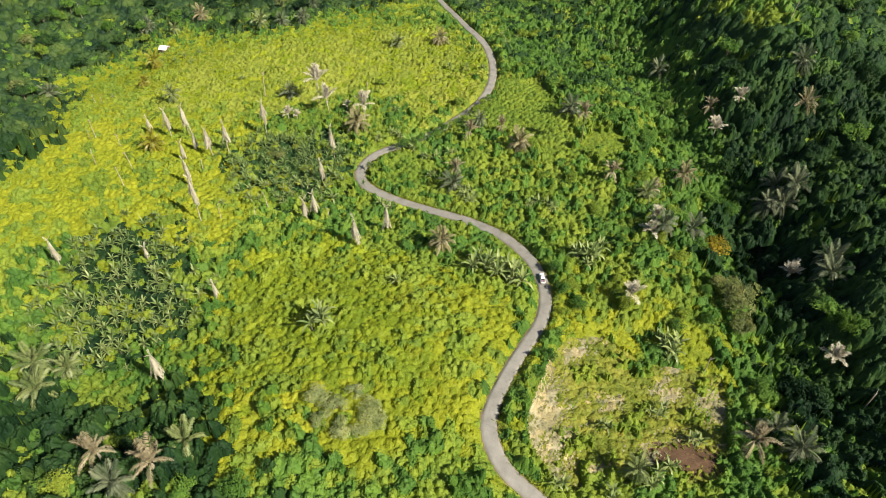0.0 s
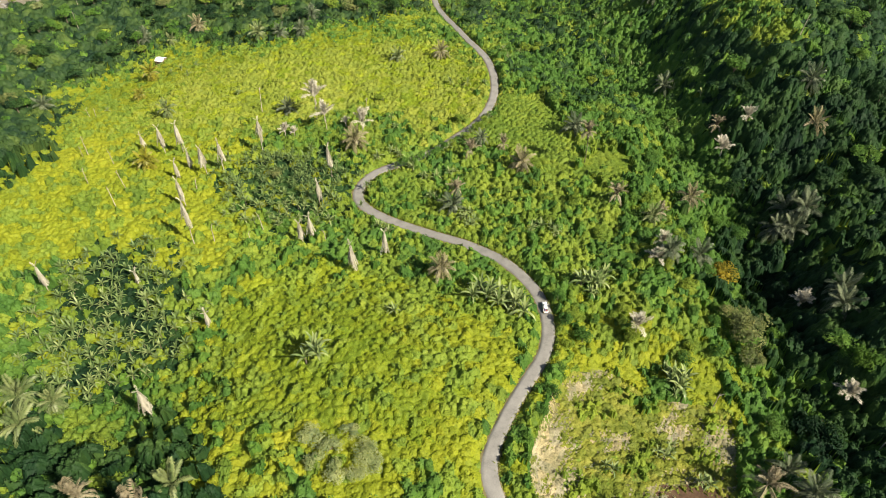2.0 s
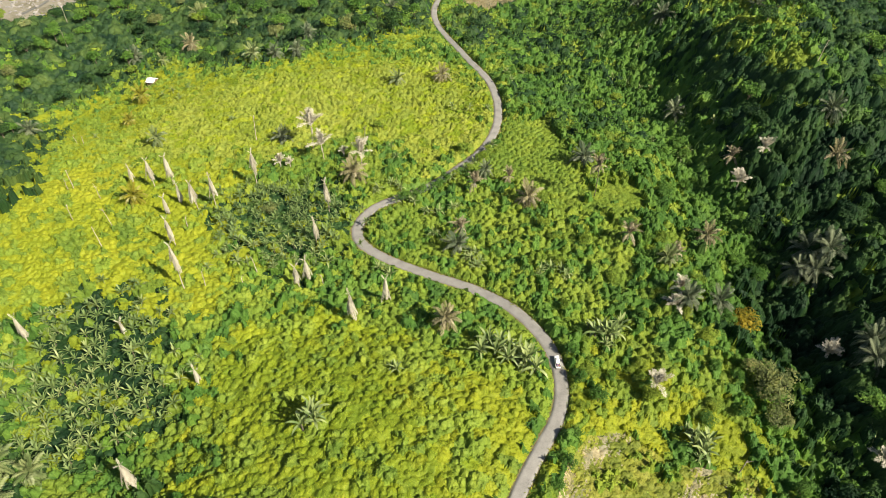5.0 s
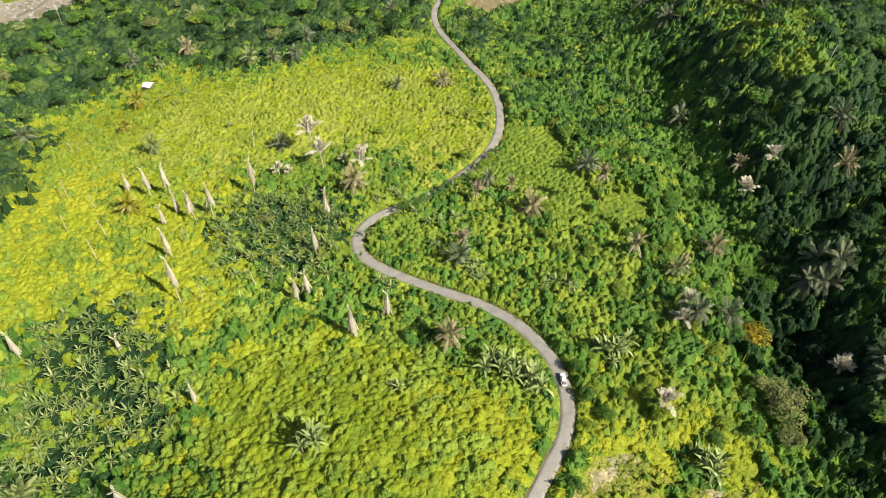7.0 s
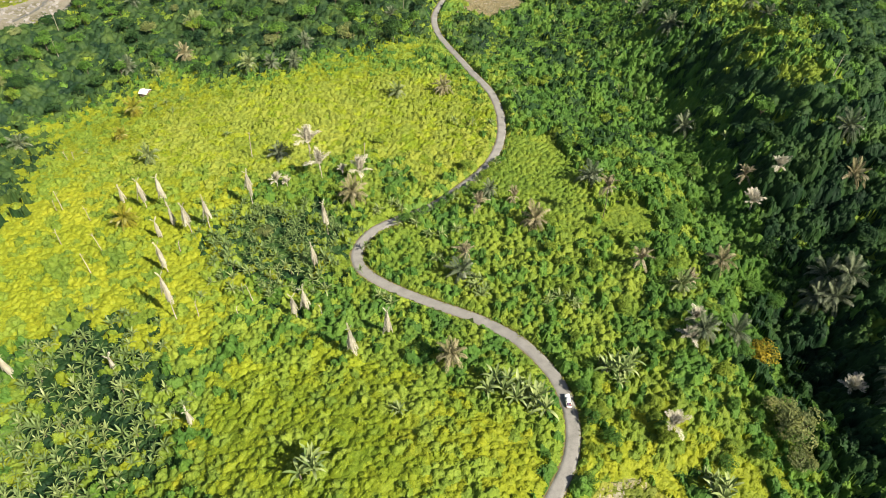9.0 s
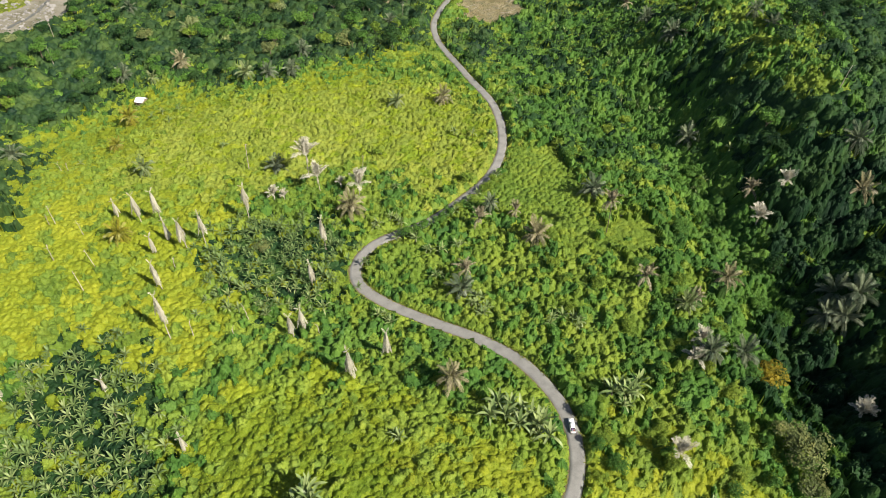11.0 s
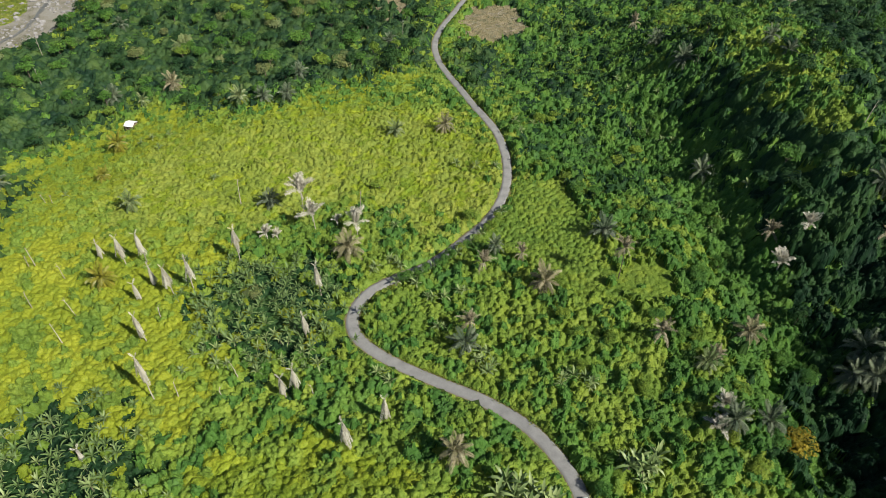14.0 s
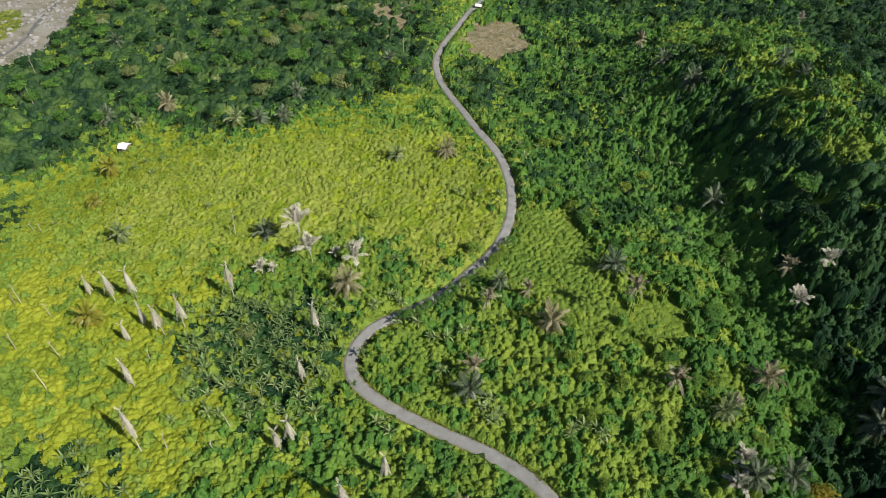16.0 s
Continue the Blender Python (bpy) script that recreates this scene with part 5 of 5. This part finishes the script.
def pickup(x, y, turn):
    d, h = to_road(np.array([x]), np.array([y]))
    ob = tagged(new("pickup_truck"), "white double-cab pickup with a loaded bed driving on the road", "pickup truck")
    ob.matrix_basis = pose(x, y, float(h[0]) + 0.14, 0, 0, turn)
    bm = box(5.1, 1.82, 0.62, (0, 0, 0.42), 0.1)
    part("body", from_bm("body", bm, CAR_WHITE, True), ob)
    part("bonnet", from_bm("bonnet", box(1.45, 1.7, 0.16, (1.75, 0, 1.02), 0.07, 0.94), CAR_WHITE, True), ob)
    part("cab", from_bm("cab", box(2.5, 1.66, 0.68, (-0.15, 0, 1.03), 0.12, 0.84), CAR_WHITE, True), ob)
    part("windscreen", from_bm("windscreen", box(0.06, 1.42, 0.62, (0, 0, -0.31), 0.02), CAR_GLASS), ob, "dark windscreen glass", pose(1.02, 0, 1.37, 0, -28, 0))
    part("rear_window", from_bm("rear_window", box(0.06, 1.36, 0.44, (0, 0, -0.22), 0.02), CAR_GLASS), ob, "dark rear window glass", pose(-1.34, 0, 1.4, 0, 18, 0))
    for hand in (-1, 1):
        for px, w in ((0.38, 0.85), (-0.6, 0.9)):
            part("side_window", from_bm("side_window", box(w, 0.05, 0.4, (0, 0, -0.2), 0.02), CAR_GLASS), ob, "dark side window glass", pose(px, hand * 0.795, 1.38, hand * 11, 0, 0))
        part("bed_side", from_bm("bed_side", box(1.45, 0.1, 0.26, (-1.78, hand * 0.84, 1.0), 0.03), CAR_WHITE), ob)
        part("headlight", from_bm("headlight", box(0.12, 0.36, 0.2, (2.5, hand * 0.66, 0.78), 0.03), LAMP_CLEAR), ob, "clear headlight")
        part("tail_light", from_bm("tail_light", box(0.08, 0.14, 0.34, (-2.53, hand * 0.78, 0.7), 0.02), LAMP_RED), ob, "red tail light")
        part("mirror", from_bm("mirror", box(0.12, 0.2, 0.16, (0.85, hand * 0.98, 1.12), 0.03), CAR_WHITE), ob)
        for px in (1.6, -1.55):
            bm = bmesh.new()
            bmesh.ops.create_cone(bm, cap_ends=True, segments=20, radius1=0.37, radius2=0.37, depth=0.25)
            bmesh.ops.bevel(bm, geom=[e for e in bm.edges if abs(e.verts[0].co.z - e.verts[1].co.z) < 0.01], offset=0.05, segments=2, affect="EDGES")
            wheel = part("wheel", from_bm("wheel", bm, RUBBER, True), ob, "black tyre", pose(px, hand * 0.8, 0.37, 90, 0, 0))
            bm = bmesh.new()
            bmesh.ops.create_cone(bm, cap_ends=True, segments=16, radius1=0.22, radius2=0.2, depth=0.27)
            part("rim", from_bm("rim", bm, STEEL), wheel, "steel rim")
    part("bed_floor", from_bm("bed_floor", box(1.4, 1.5, 0.05, (-1.78, 0, 1.045)), BED_GREY), ob, "dark bed liner")
    part("tailgate", from_bm("tailgate", box(0.1, 1.78, 0.26, (-2.5, 0, 1.0), 0.03), CAR_WHITE), ob)
    part("front_bumper", from_bm("front_bumper", box(0.2, 1.7, 0.24, (2.55, 0, 0.42), 0.06), BED_GREY), ob)
    part("rear_bumper", from_bm("rear_bumper", box(0.16, 1.6, 0.16, (-2.6, 0, 0.44), 0.04), STEEL), ob)
    base = ob.matrix_basis
    for name, mat, label, px, py, s in (("sack", SACK_VIOLET, "violet bundle lying in the pickup's bed", -1.55, 0.25, 0.62), ("sack", SACK_RED, "red bundle lying in the pickup's bed", -1.9, -0.3, 0.5), ("sack", BED_GREY, "dark bundle lying in the pickup's bed", -2.1, 0.35, 0.48)):
        bm = bmesh.new()
        bmesh.ops.create_icosphere(bm, subdivisions=2, radius=0.5)
        for v in bm.verts:
            v.co = Vector((v.co.x * 1.25, v.co.y, max(v.co.z, -0.3) * 0.7)) * (1 + 0.1 * noise.noise(v.co * 3))
        sack = tagged(new(name, from_bm(name, bm, mat, True)), label, "bundle")
        sack.matrix_basis = base @ pose(px, py, 1.095 + 0.21 * s) @ Matrix.Diagonal((s, s, s, 1))


pickup(37.9, 176, 92)
